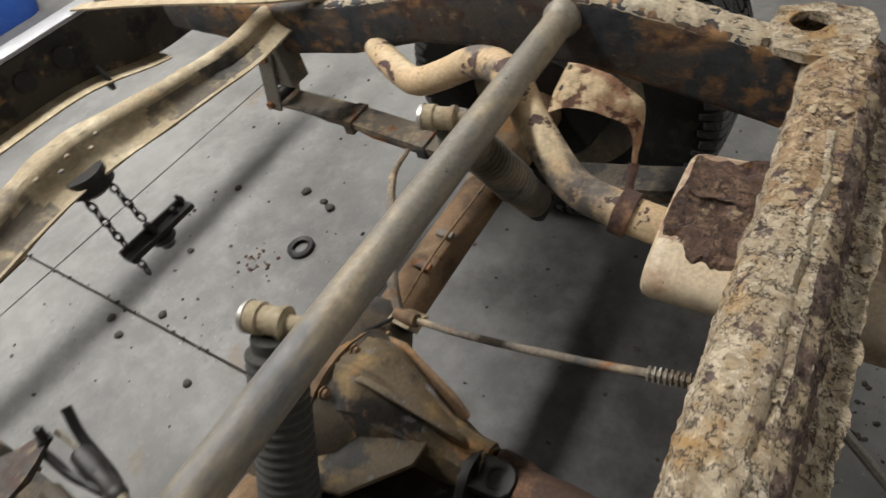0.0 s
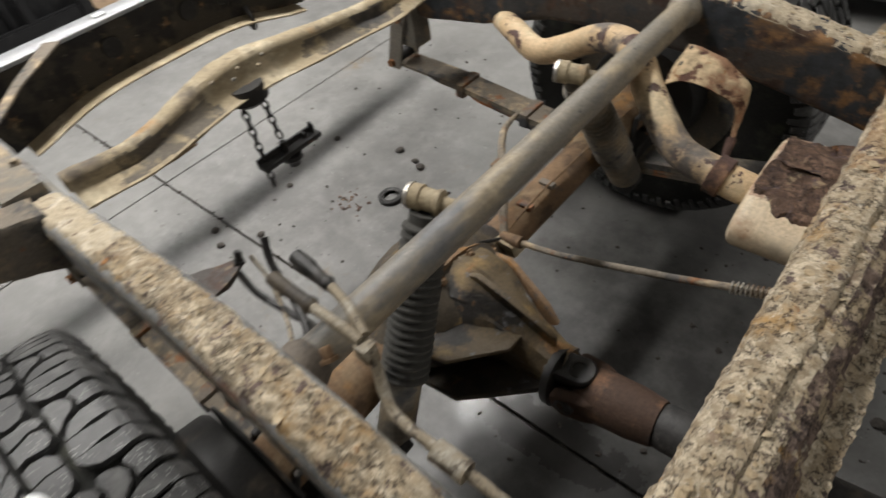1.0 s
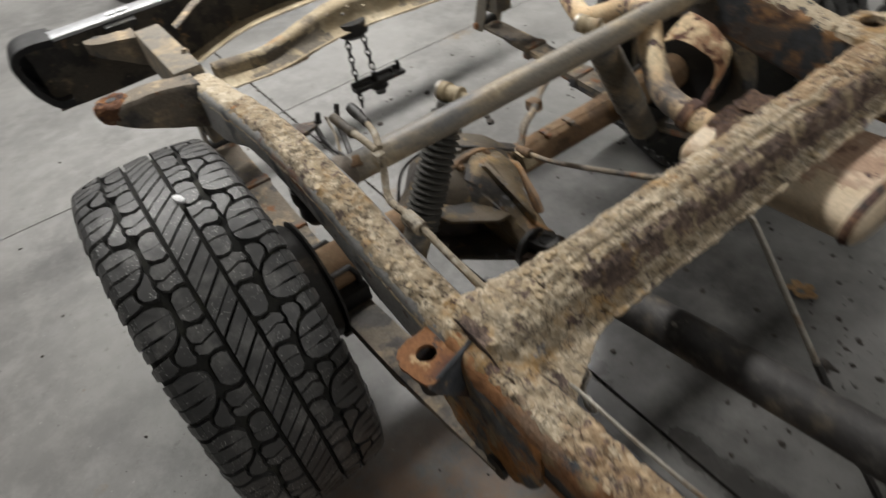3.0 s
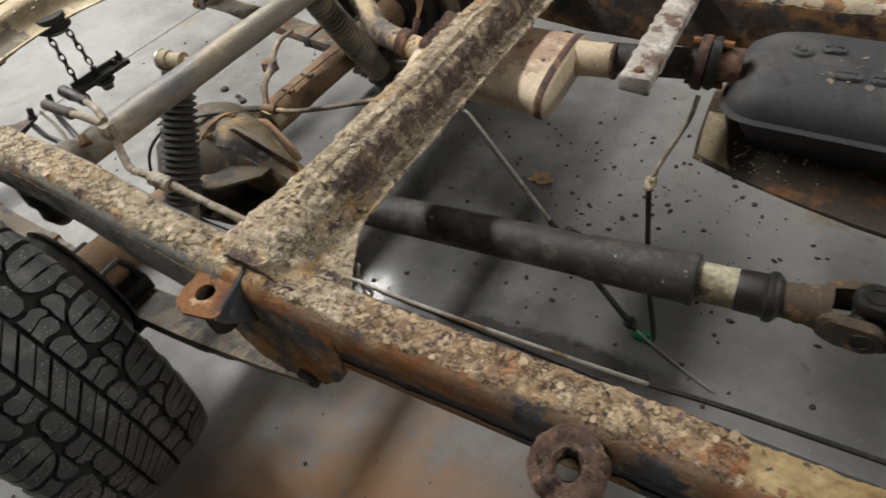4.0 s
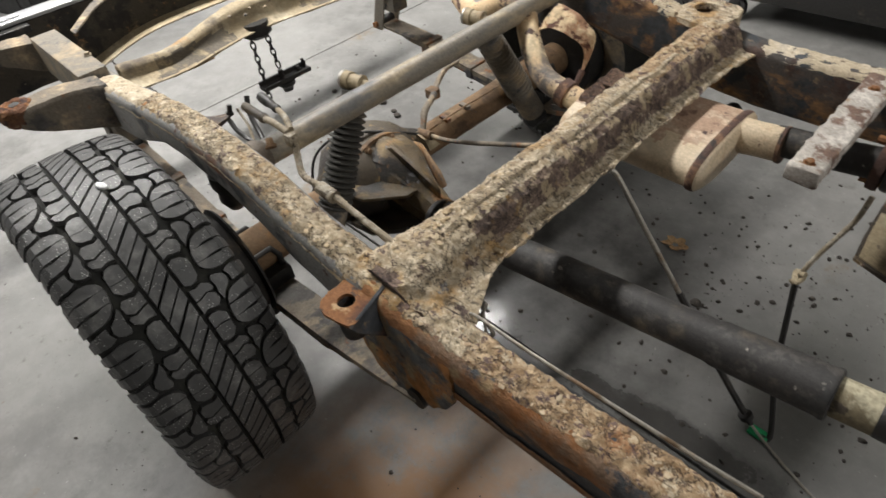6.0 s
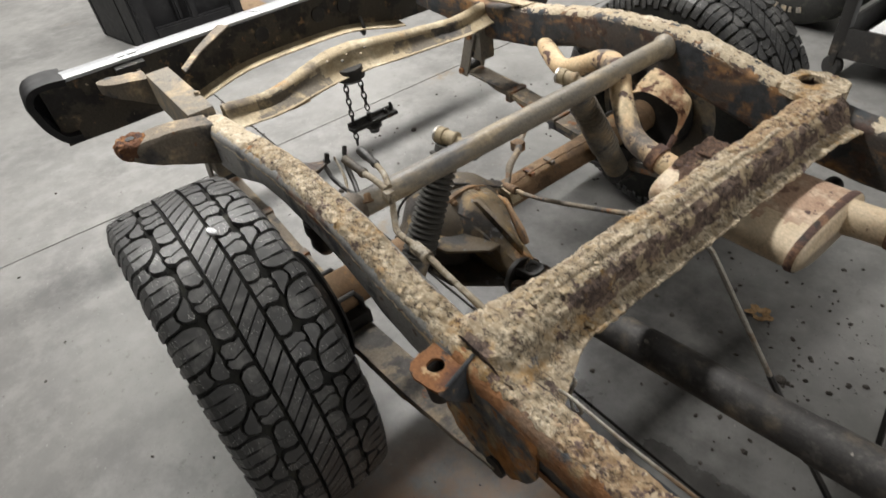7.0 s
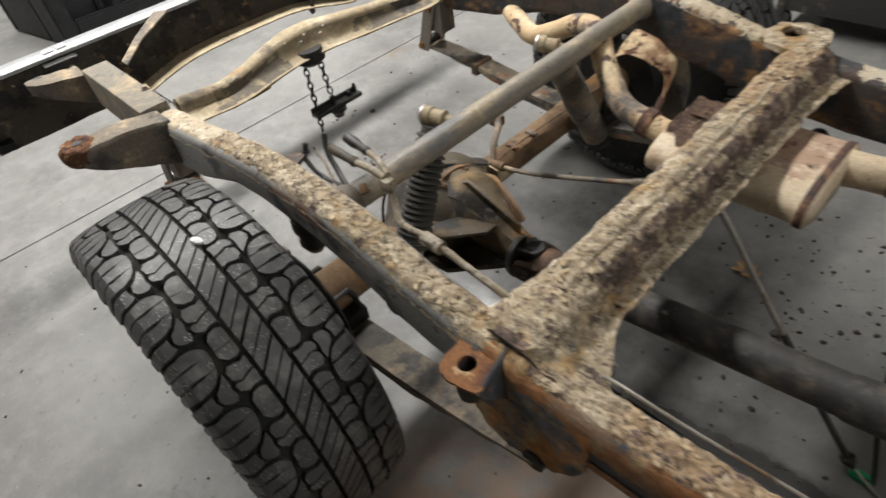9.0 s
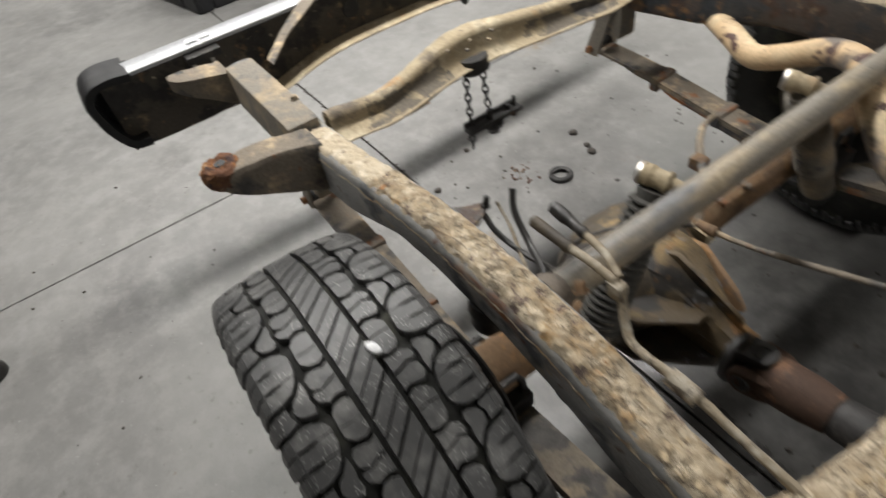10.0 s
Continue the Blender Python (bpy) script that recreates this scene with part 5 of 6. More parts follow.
bm = loft([oval(-0.108, 0.12, 0.036, n=60), oval(-0.104, 0.127, 0.042, n=60)] + [oval(x, 0.13, 0.046, n=60) for x in np.linspace(-0.095, 0.21, 46)] + [oval(0.215, 0.132, 0.048, n=60), oval(0.23, 0.132, 0.048, n=60), oval(0.235, 0.128, 0.044, n=60), oval(0.242, 0.112, 0.034, n=60)])
bm.normal_update()
for f in bm.faces:
    c = f.calc_center_median()
    if c.z > 0.59 + 0.02 * noise.noise(c * 14) + 0.012 * noise.noise(c * 50) and c.x < 0.22 and c.y > 0.15 + 0.04 * noise.noise(c * 22):
        f.material_index = 1
muffler = part("muffler", bm, [mat_muffler, mat_stain], exhaust, "oval tan steel muffler with a rust-stained top")
part("end_seam", loft([oval(0.213, 0.1325, 0.0485), oval(0.217, 0.135, 0.0505), oval(0.226, 0.135, 0.0505), oval(0.23, 0.1325, 0.0485)]), mat_scab, muffler, "dark burnt seam")
rings = []
for x in np.linspace(-0.103, 0.065, 26):
    u = (x + 0.02) / 0.086
    half = 34 * math.sqrt(max(0.02, 1 - u * u)) * (1 + 0.3 * noise.noise(Vector((x * 45, 2, 5))) + 0.3 * noise.noise(Vector((x * 160, 4, 5)))) if abs(u) < 1 else 3
    mid = 96 + 10 * noise.noise(Vector((x * 20, 7, 1)))
    ring = []
    for k in range(13):
        a = radians(mid + half * (k / 6 - 1))
        e = 0.004 if 0 < k < 12 else -0.006
        cy, cz = math.copysign(abs(math.cos(a)) ** 0.75, math.cos(a)) * 0.13, abs(math.sin(a)) ** 0.72 * (0.0432 + e + 0.004 * noise.noise(Vector((x * 60, k * 1.3, 0))))
        t = radians(3)
        ring.append((x, 0.222 + cy * math.cos(t) - cz * math.sin(t), 0.563 + cy * math.sin(t) + cz * math.cos(t)))
    rings.append(ring)
scab = loft(rings, closed=False)
bmesh.ops.subdivide_edges(scab, edges=scab.edges[:], cuts=2, use_grid_fill=True)
rough_up(scab, 0.0035, 70, 3)
part("rust_scab", scab, mat_scaled, muffler, "flaking dark rust patch")
bm = loft([[(x, 0.225 + 0.05 * s + 0.012 * noise.noise(Vector((x * 50, s, 2))), 0.609 + 0.004 * s + 0.012 * abs(math.sin(3 * s + x * 18)) + 0.006 * noise.noise(Vector((x * 60, s * 4, 1)))) for s in (0, 0.3, 0.6, 0.9, 1.2, 1.5)] for x in np.linspace(-0.095, 0.07, 30)], closed=False)
part("folded_plate", bm, mat_scaled, muffler, "folded rust-eaten sheet")
TAIL = [(-0.1, 0.2, 0.565), (-0.17, 0.205, 0.575), (-0.25, 0.22, 0.592), (-0.33, 0.268, 0.648), (-0.4, 0.33, 0.69), (-0.49, 0.38, 0.672), (-0.58, 0.395, 0.625), (-0.665, 0.405, 0.592), (-0.76, 0.45, 0.6), (-0.86, 0.53, 0.58), (-0.98, 0.64, 0.54)]
tail = part("tailpipe", tube(TAIL, 0.0285, 18), mat_pipe, exhaust, "bent tan pipe with dark rust spots")
part("pipe_clamp", turned([(-0.014, 0.03), (-0.012, 0.035), (0.012, 0.035), (0.014, 0.03)], (-0.165, 0.204, 0.574), (1, -0.05, -0.2), 20), mat_scab, tail)
part("inlet_cone", turned([(0, 0.038), (0.03, 0.036), (0.08, 0.036), (0.085, 0.034)], (0.236, 0.28, 0.571), (1, 0.02, 0.1), 24), mat_muffler, exhaust)
part("pipe_clamp", turned([(0, 0.034), (0.001, 0.0385), (0.008, 0.0385), (0.009, 0.033)], (0.314, 0.2815, 0.5788), (1, 0.02, 0.1), 28), mat_scab, exhaust, "burnt dark ring")
part("inlet_pipe", tube([(0.3, 0.287, 0.582), (0.4, 0.29, 0.59), (0.49, 0.297, 0.597)], 0.031, 20), mat_shaft, exhaust, "dark pipe")
fl = part("pipe_flange", loft([[(x, 0.3 + ry * math.cos(a), 0.598 + rz * math.sin(a)) for a in np.linspace(0, 2 * math.pi, 16, endpoint=False)] for x, ry, rz in ((0.478, 0.04, 0.056), (0.49, 0.042, 0.058), (0.497, 0.04, 0.056))]), mat_scab, exhaust, "rusted bolted flange")
part("pipe_flange", loft([[(x, 0.3 + ry * math.cos(a), 0.6 + rz * math.sin(a)) for a in np.linspace(0, 2 * math.pi, 16, endpoint=False)] for x, ry, rz in ((0.501, 0.038, 0.054), (0.512, 0.04, 0.056), (0.518, 0.038, 0.05))]), mat_blackpaint, exhaust)
for dz in (-0.044, 0.044):
    part("bolt", tube([(0.462, 0.3, 0.599 + dz), (0.535, 0.3, 0.6 + dz)], 0.008, 8), mat_rust, fl)
part("outlet_pipe", tube([(0.51, 0.302, 0.6), (0.56, 0.305, 0.602)], 0.033, 18), mat_scab, exhaust)

shield = thing("heat_shield", (-0.2, 0.38, 0.55), "curled rusty heat shield hanging above the tailpipe", "heat shield")
sheet = [((-0.315, 0.283, 0.668), (-0.306, 0.352, 0.712)), ((-0.29, 0.288, 0.677), (-0.278, 0.354, 0.708)), ((-0.255, 0.294, 0.674), (-0.24, 0.352, 0.698)), ((-0.224, 0.302, 0.662), (-0.21, 0.352, 0.678)),
         ((-0.2, 0.306, 0.65), (-0.19, 0.35, 0.66)), ((-0.19, 0.31, 0.63), (-0.185, 0.346, 0.64)), ((-0.186, 0.305, 0.605), (-0.184, 0.326, 0.61)), ((-0.183, 0.285, 0.586), (-0.182, 0.3, 0.59))]
lows, highs = smooth_path([a for a, b in sheet], 4), smooth_path([b for a, b in sheet], 4)
rings = []
for k, (a, b) in enumerate(zip(lows, highs)):
    d = (lows[min(k + 1, len(lows) - 1)] - lows[max(k - 1, 0)]).normalized()
    n = d.cross(b - a).normalized()
    front = [a.lerp(b, f) + n * (0.004 * math.sin(math.pi * f) + 0.004 * noise.noise(a.lerp(b, f) * 40)) for f in (0, 0.2, 0.4, 0.6, 0.8, 1)]
    rings.append(front + [p - n * 0.003 for p in front[::-1]])
part("curled_sheet", loft(rings), mat_shield, shield, "curled sheet, tan and rust brown")
for f in (0.3, 0.7):
    q = Vector(sheet[0][0]).lerp(Vector(sheet[0][1]), f) + Vector((0.016, 0, 0.018))
    part("sheet_hole", turned([(0, 0.001), (0.002, 0.0045), (0.003, 0.004)], q, (-0.6, -0.4, 0.7), 10), mat_black, shield)
part("hanging_strap", tube([(-0.183, 0.293, 0.588), (-0.18, 0.268, 0.57), (-0.176, 0.24, 0.556), (-0.17, 0.218, 0.546)], [0.009, 0.007, 0.0065, 0.008], 8, wobble=0.2), mat_scab, shield)

# ---- tank ----
tank = thing("fuel_tank", (0.95, 0.34, 0.42), "dusty dark grey tank slung inside the far rail", "tank")


def rounded(x0, x1, y0, y1, z, r, n=6):
    out = []
    for cx, cy, a0 in ((x1 - r, y1 - r, 0), (x0 + r, y1 - r, 90), (x0 + r, y0 + r, 180), (x1 - r, y0 + r, 270)):
        out += [(cx + r * math.cos(radians(a0 + 90 * k / n)), cy + r * math.sin(radians(a0 + 90 * k / n)), z) for k in range(n + 1)]
    return out


shell = part("tank_shell", loft([rounded(0.6, 1.48, 0.29, 0.46, 0.437, 0.05), rounded(0.565, 1.5, 0.235, 0.47, 0.52, 0.06), rounded(0.55, 1.5, 0.214, 0.475, 0.545, 0.06), rounded(0.55, 1.5, 0.214, 0.475, 0.565, 0.06), rounded(0.558, 1.5, 0.222, 0.47, 0.588, 0.065), rounded(0.575, 1.48, 0.238, 0.465, 0.604, 0.07), rounded(0.605, 1.46, 0.262, 0.455, 0.6135, 0.07), rounded(0.68, 1.4, 0.3, 0.42, 0.6165, 0.05)]), mat_tank, tank, "rounded pressed tank shell")
part("tank_seam", loft([rounded(0.546, 1.505, 0.21, 0.478, 0.541, 0.062), rounded(0.54, 1.508, 0.203, 0.48, 0.546, 0.064), rounded(0.546, 1.505, 0.21, 0.478, 0.551, 0.062)]), mat_tank, shell)
def tank_top(y):
    return float(np.interp(y, (0.238, 0.262, 0.3, 0.42), (0.604, 0.6135, 0.6165, 0.6165)))


boss = turned([(-0.002, 0.02), (0.005, 0.018), (0.007, 0.014), (0.004, 0.009), (0.009, 0.007), (0.01, 0.003)], (0.652, 0.365, tank_top(0.365)), (0, 0, 1), 14)
rough_up(boss, 0.002, 120, 1)
part("boss", boss, mat_tank, shell, "raised round boss")
for i, (x, y, w, d) in enumerate(((0.705, 0.385, 0.02, 0.012), (0.735, 0.3, 0.024, 0.012), (0.79, 0.3, 0.02, 0.01), (0.85, 0.37, 0.03, 0.012), (0.845, 0.285, 0.028, 0.013))):
    bm = bmesh.new()
    ring = [[(x + w * k * math.copysign(abs(math.cos(a)) ** 0.6, math.cos(a)), y + d * k * math.copysign(abs(math.sin(a)) ** 0.6, math.sin(a)), tank_top(y) + z) for a in np.linspace(0, 2 * math.pi, 24, endpoint=False)] for k, z in ((1.05, -0.003), (1.0, 0.005), (0.85, 0.007), (0.7, 0.004), (0.6, 0.004))]
    loft(ring, bm)
    for v in bm.verts:
        v.co += Vector((noise.noise(v.co * 130), noise.noise(v.co * 140 + Vector((3, 1, 7))), 0.5 * noise.noise(v.co * 110))) * 0.005
    part("boss", bm, mat_tank, shell, "worn raised pad")
rng = random.Random(5)
vs, fs = flakes(70, lambda g: ((g.choice((0.72, 0.78, 0.82, 0.87)) + g.uniform(-0.04, 0.04), g.uniform(0.28, 0.38), 0.617), (0, 0, 1)), 0.007, 21, 0.002)
flake_part("flake_debris", (vs, fs), mat_dusty_steel, tank)
skid_line = [(0.512, 0.5), (0.512, 0.4), (0.516, 0.3), (0.524, 0.221), (0.58, 0.2), (0.64, 0.18), (0.73, 0.155), (0.83, 0.133), (1.0, 0.11), (1.5, 0.08), (1.5, 0.5)]
bm = loft([[(x, y, z + 0.001 * noise.noise(Vector((x * 20, y * 20, 1)))) for x, y in skid_line] for z in (0.424, 0.432)])
rough_up(bm, 0.003, 14)
skid = part("skid_plate", bm, mat_skid, tank, "mud and rust stained guard plate")
vs, fs = flakes(120, lambda g: ((g.gauss(0.64, 0.06), g.uniform(0.2, 0.29), 0.433), (0, 0, 1)), 0.0045, 22, 0.003)
flake_part("flake_debris", (vs, fs), mat_chip, tank)
corner = loft([[(x, y, z) for x, y in ((0.518, 0.385), (0.522, 0.3), (0.529, 0.228), (0.6, 0.2), (0.585, 0.24), (0.57, 0.32), (0.55, 0.385))] for z in (0.43, 0.4345)])
rough_up(corner, 0.002, 30)
part("mud_cake", corner, mat_tan, skid, "tan mud on the corner")

# ---- lines and cables ----
brake = thing("brake_line", (-0.2, -0.48, 0.7), "pale dirty brake hose clipped along the muddy rail", "brake line")
line = part("hose", tube([(-0.3, -0.462, 0.752), (-0.285, -0.463, 0.745), (-0.262, -0.478, 0.72), (-0.235, -0.487, 0.708), (-0.16, -0.49, 0.716), (-0.05, -0.485, 0.69), (0.0, -0.483, 0.68)], 0.0064, 10, wobble=0.2), mat_cable, brake)
part("clip", tube([(-0.18, -0.491, 0.714), (-0.14, -0.49, 0.711)], 0.0125, 12), mat_cable, brake)
part("banjo", box(-0.306, -0.284, -0.472, -0.452, 0.74, 0.766, 0.005), mat_cable, brake, "dirty hose junction block")
part("hose_end", tube([(-0.3, -0.462, 0.765), (-0.345, -0.462, 0.768), (-0.385, -0.46, 0.762)], 0.0066, 10), mat_cable, brake)
part("plug", turned([(0, 0.007), (0.006, 0.0105), (0.012, 0.0105), (0.014, 0.0085), (0.05, 0.009), (0.056, 0.0095), (0.082, 0.0095), (0.085, 0.006)], (-0.38, -0.46, 0.762), (-1, 0.02, -0.02), 14), mat_diff, brake, "capped brown hose end")
part("hose_end", tube([(-0.3, -0.455, 0.768), (-0.34, -0.44, 0.772), (-0.385, -0.428, 0.765)], 0.006, 10), mat_cable, brake)
part("plug", turned([(0, 0.006), (0.006, 0.009), (0.012, 0.009), (0.014, 0.0075), (0.04, 0.009), (0.045, 0.011), (0.075, 0.0105), (0.078, 0.006)], (-0.385, -0.428, 0.765), (-1, 0.1, 0.0), 14), mat_black, brake, "capped dark hose end")
part("bolt", bolt((-0.33, -0.49, 0.735), (-0.6, 0.3, 0.7), 0.008, 0.018), mat_axle, brake)
cable2 = thing("rail_wire", (0.5, -0.47, 0.655), "thin bare brake pipe running along the rail top", "brake pipe")
part("pipe", tube([(0.15, -0.47, 0.6), (0.185, -0.488, 0.648), (0.3, -0.491, 0.656), (0.5, -0.484, 0.66), (0.6, -0.478, 0.661)], 0.0028, 8), mat_wire, cable2)
part("pipe", tube([(0.6, -0.478, 0.661), (0.75, -0.465, 0.66), (1.3, -0.44, 0.66)], 0.0034, 8), mat_blackpaint, cable2, "dark grimy pipe")
part("wire_loop", tube([(0.165, -0.465, 0.6), (0.168, -0.45, 0.625), (0.15, -0.44, 0.6), (0.17, -0.455, 0.56), (0.2, -0.47, 0.6), (0.2, -0.486, 0.648)], 0.003, 8), mat_wire, cable2)
vent = thing("breather_hose", (-0.55, -0.4, 0.6), "thin black hose curling up beside the rail", "hose")
part("hose", tube([(-0.585, -0.4, 0.715), (-0.565, -0.415, 0.685), (-0.51, -0.43, 0.655), (-0.44, -0.46, 0.66), (-0.41, -0.5, 0.68)], 0.006, 8), mat_black, vent)
part("hose", tube([(-0.61, -0.45, 0.675), (-0.57, -0.452, 0.655), (-0.51, -0.445, 0.645), (-0.45, -0.445, 0.66), (-0.4, -0.46, 0.69)], 0.0055, 8, wobble=0.15), mat_black, vent)
part("wire", tube([(-0.6, -0.425, 0.69), (-0.56, -0.43, 0.662), (-0.5, -0.455, 0.645), (-0.43, -0.49, 0.665)], 0.0032, 8), mat_cable, vent)
park = thing("parking_cable", (-0.2, -0.06, 0.5), "stiff dirty brake cable crossing to the crossmember", "brake cable")
part("sheath", tube([(-0.44, -0.032, 0.476), (-0.38, -0.034, 0.487), (-0.3, -0.04, 0.512), (-0.15, -0.05, 0.572), (0.0, -0.055, 0.632), (0.03, -0.053, 0.64)], 0.0056, 10, wobble=0.15), mat_arm, park)
part("ferrule", tube([(-0.455, -0.032, 0.473), (-0.41, -0.034, 0.482)], 0.0115, 12), mat_axle, park)
bm = bmesh.new()
sp = [Vector((-0.05, -0.053, 0.612)).lerp(Vector((0.01, -0.055, 0.636)), t / 60) + Vector((0, 0.0085 * math.cos(t * 1.05), 0.0085 * math.sin(t * 1.05))) for t in range(61)]
tube(sp, 0.0018, 5, bm, curve=False)
part("coil", bm, mat_wire, park)
abs_line = thing("axle_brake_hose", (-0.55, 0.15, 0.45), "ribbed brown brake hose rising from the axle", "brake hose")
part("hose", tube([(-0.46, -0.02, 0.47), (-0.49, 0.02, 0.5), (-0.53, 0.08, 0.49), (-0.58, 0.14, 0.47), (-0.63, 0.2, 0.46), (-0.68, 0.28, 0.45), (-0.7, 0.36, 0.44)], [0.008, 0.01, 0.009, 0.011, 0.0085, 0.008, 0.005], 10, wobble=0.2), mat_arm, abs_line)
part("joint", box(-0.6, -0.565, 0.12, 0.15, 0.455, 0.485, 0.004), mat_axle, abs_line)
part("thin_line", tube([(-0.45, -0.03, 0.47), (-0.48, -0.15, 0.53), (-0.52, -0.24, 0.55), (-0.56, -0.3, 0.5), (-0.54, -0.34, 0.42), (-0.5, -0.36, 0.38)], 0.0035, 8), mat_black, abs_line)
part("thin_line", tube([(-0.47, 0.0, 0.452), (-0.48, 0.12, 0.45), (-0.475, 0.3, 0.45), (-0.47, 0.5, 0.445)], 0.0025, 8), mat_axle, abs_line)

rod = thing("loose_brake_cable", (0.5, 0.02, 0), "loose brake cable hanging from the crossmember to the floor", "cable")
part("bare_cable", tube([(0.11, -0.02, 0.6), (0.125, -0.014, 0.585), (0.2, -0.005, 0.475), (0.29, 0.005, 0.345)], 0.0058, 8), mat_wire, rod, "pale bare end")
part("black_sheath", tube([(0.29, 0.005, 0.345), (0.4, 0.015, 0.19), (0.47, 0.025, 0.09), (0.515, 0.03, 0.03)], 0.0075, 8), mat_black, rod, "black sheath")
part("grommet", turned([(-0.01, 0.008), (-0.006, 0.016), (0.006, 0.016), (0.01, 0.008)], (0.5, 0.028, 0.05), (0.5, 0.05, -0.7), 12), mat_black, rod)
part("steel_end", tube([(0.515, 0.03, 0.03), (0.56, 0.02, 0.008), (0.63, -0.01, 0.005), (0.718, -0.044, 0.005)], 0.0035, 8), mat_wire, rod)
hose = thing("loose_hose", (0.5, 0.12, 0), "thin perished hose hanging down with a black end on the floor", "hose")
part("perished_hose", tube([(0.5, 0.26, 0.55), (0.495, 0.24, 0.5), (0.47, 0.19, 0.43), (0.457, 0.165, 0.375)], 0.005, 8), mat_cable, hose)
part("knot", tube([(0.45, 0.16, 0.36), (0.465, 0.18, 0.37), (0.46, 0.15, 0.375), (0.45, 0.175, 0.38), (0.468, 0.165, 0.39)], 0.006, 8), mat_tan, hose, "frayed pale knot")
part("black_hose", tube([(0.457, 0.165, 0.365), (0.47, 0.16, 0.28), (0.505, 0.11, 0.14), (0.55, 0.06, 0.03), (0.56, 0.035, 0.008), (0.545, 0.03, 0.007)], 0.0065, 8), mat_black, hose)
tag = solo("cable_tag", box(0.515, 0.56, 0.022, 0.047, 0.001, 0.012, 0.003), mat_green, "small green plastic tag lying on the floor", "tag", at=(0.537, 0.035, 0.0))

# ---- spare wheel hoist ----
hoist = thing("spare_wheel_hoist", (-1.1, -0.06, 0.6), "black chain hoist hanging from the tan crossbar", "hoist")
part("winch_housing", turned([(0, 0.045), (0.02, 0.05), (0.035, 0.05), (0.05, 0.03), (0.055, 0.012)], (-1.158, -0.07, 0.628), (0, 0, -1), 22), mat_blackpaint, hoist)


def chain(a, b, pitch=0.0215):
    """Links, each turned a quarter from the last."""
    a, b = Vector(a), Vector(b)
    n = int((b - a).length / pitch)
    d = (b - a).normalized()
    s0 = d.orthogonal().normalized()
    s1 = d.cross(s0)
    for i in range(n):
        c = a + d * pitch * (i + 0.5)
        e = s0 if i % 2 else s1
        pts = [c + d * (0.0145 * math.sin(t)) + e * (0.0075 * math.cos(t)) for t in np.linspace(0, 2 * math.pi, 13)]
        part("chain_link", tube(pts, 0.0027, 6, curve=False, caps=False), mat_blackpaint, hoist)


chain((-1.145, -0.1, 0.595), (-1.14, -0.108, 0.345))
chain((-1.147, -0.045, 0.595), (-1.14, -0.04, 0.445))
barp = part("carrier_bar", box(-1.150, -1.114, -0.125, 0.06, 0.418, 0.432, 0.003), mat_blackpaint, hoist)
part("carrier_lip", box(-1.150, -1.142, -0.125, 0.06, 0.418, 0.446, 0.002), mat_blackpaint, barp)
part("carrier_knob", turned([(0, 0.03), (0.012, 0.03), (0.02, 0.02), (0.034, 0.017), (0.036, 0.01)], (-1.132, -0.035, 0.418), (0, 0, -1), 16), mat_black, barp)
part("carrier_post", box(-1.140, -1.130, 0.042, 0.05, 0.43, 0.462, 0.002), mat_blackpaint, barp)
part("carrier_post", box(-1.140, -1.126, 0.015, 0.026, 0.43, 0.446, 0.002), mat_blackpaint, barp)
part("chain_spring", tube([(-1.132, -0.045, 0.46), (-1.132, -0.045, 0.43)], 0.009, 10), mat_black, barp)

# ---- bumper ----
bumper = thing("rear_bumper", (-1.75, 0, 0.45), "rusty step bumper with a chrome top strip and plastic end caps", "bumper")
BX = -1.74


def bumper_low(y):
    return 0.47 + 0.07 * math.exp(-(y / 0.4) ** 4)


rings = []
for y in np.linspace(-0.9, 0.9, 66):
    zb = bumper_low(y)
    rings.append([(BX - 0.012, y, zb - 0.005), (BX, y, zb), (BX, y, 0.675), (BX - 0.012, y, 0.68)])
bm = loft(rings)
rough_up(bm, 0.004, 10)
face = part("bumper_beam", bm, coat("oily_rusted_bumper", (0.06, 0.05, 0.038), [((0.26, 0.19, 0.105), 10, 0.56, 0.7, 2), ((0.022, 0.02, 0.018), 9, 0.47, 0.56, 4), ((0.2, 0.115, 0.055), 18, 0.6, 0.68, 6), ((0.4, 0.34, 0.24), 45, 0.66, 0.71, 9)], rough=0.55), bumper, "dark grimy beam with rust stains")
rings = [[(BX, y, bumper_low(y) - 0.004), (BX + 0.06, y, bumper_low(y) - 0.012), (BX + 0.064, y, bumper_low(y) - 0.006), (BX, y, bumper_low(y) + 0.004)] for y in np.linspace(-0.45, 0.5, 40)]
part("lower_flange", loft(rings), mat_tan, bumper, "tan dusted lower flange")
part("chrome_strip", box(BX - 0.075, BX + 0.012, -0.835, 0.835, 0.68, 0.692, 0.004), mat_strip, bumper, "scratched chrome top edge")
for y in (-0.62, -0.58, -0.1, 0.1):
    part("rivet", box(BX - 0.04, BX - 0.015, y - 0.015, y + 0.015, 0.692, 0.697, 0.002), mat_white, bumper)
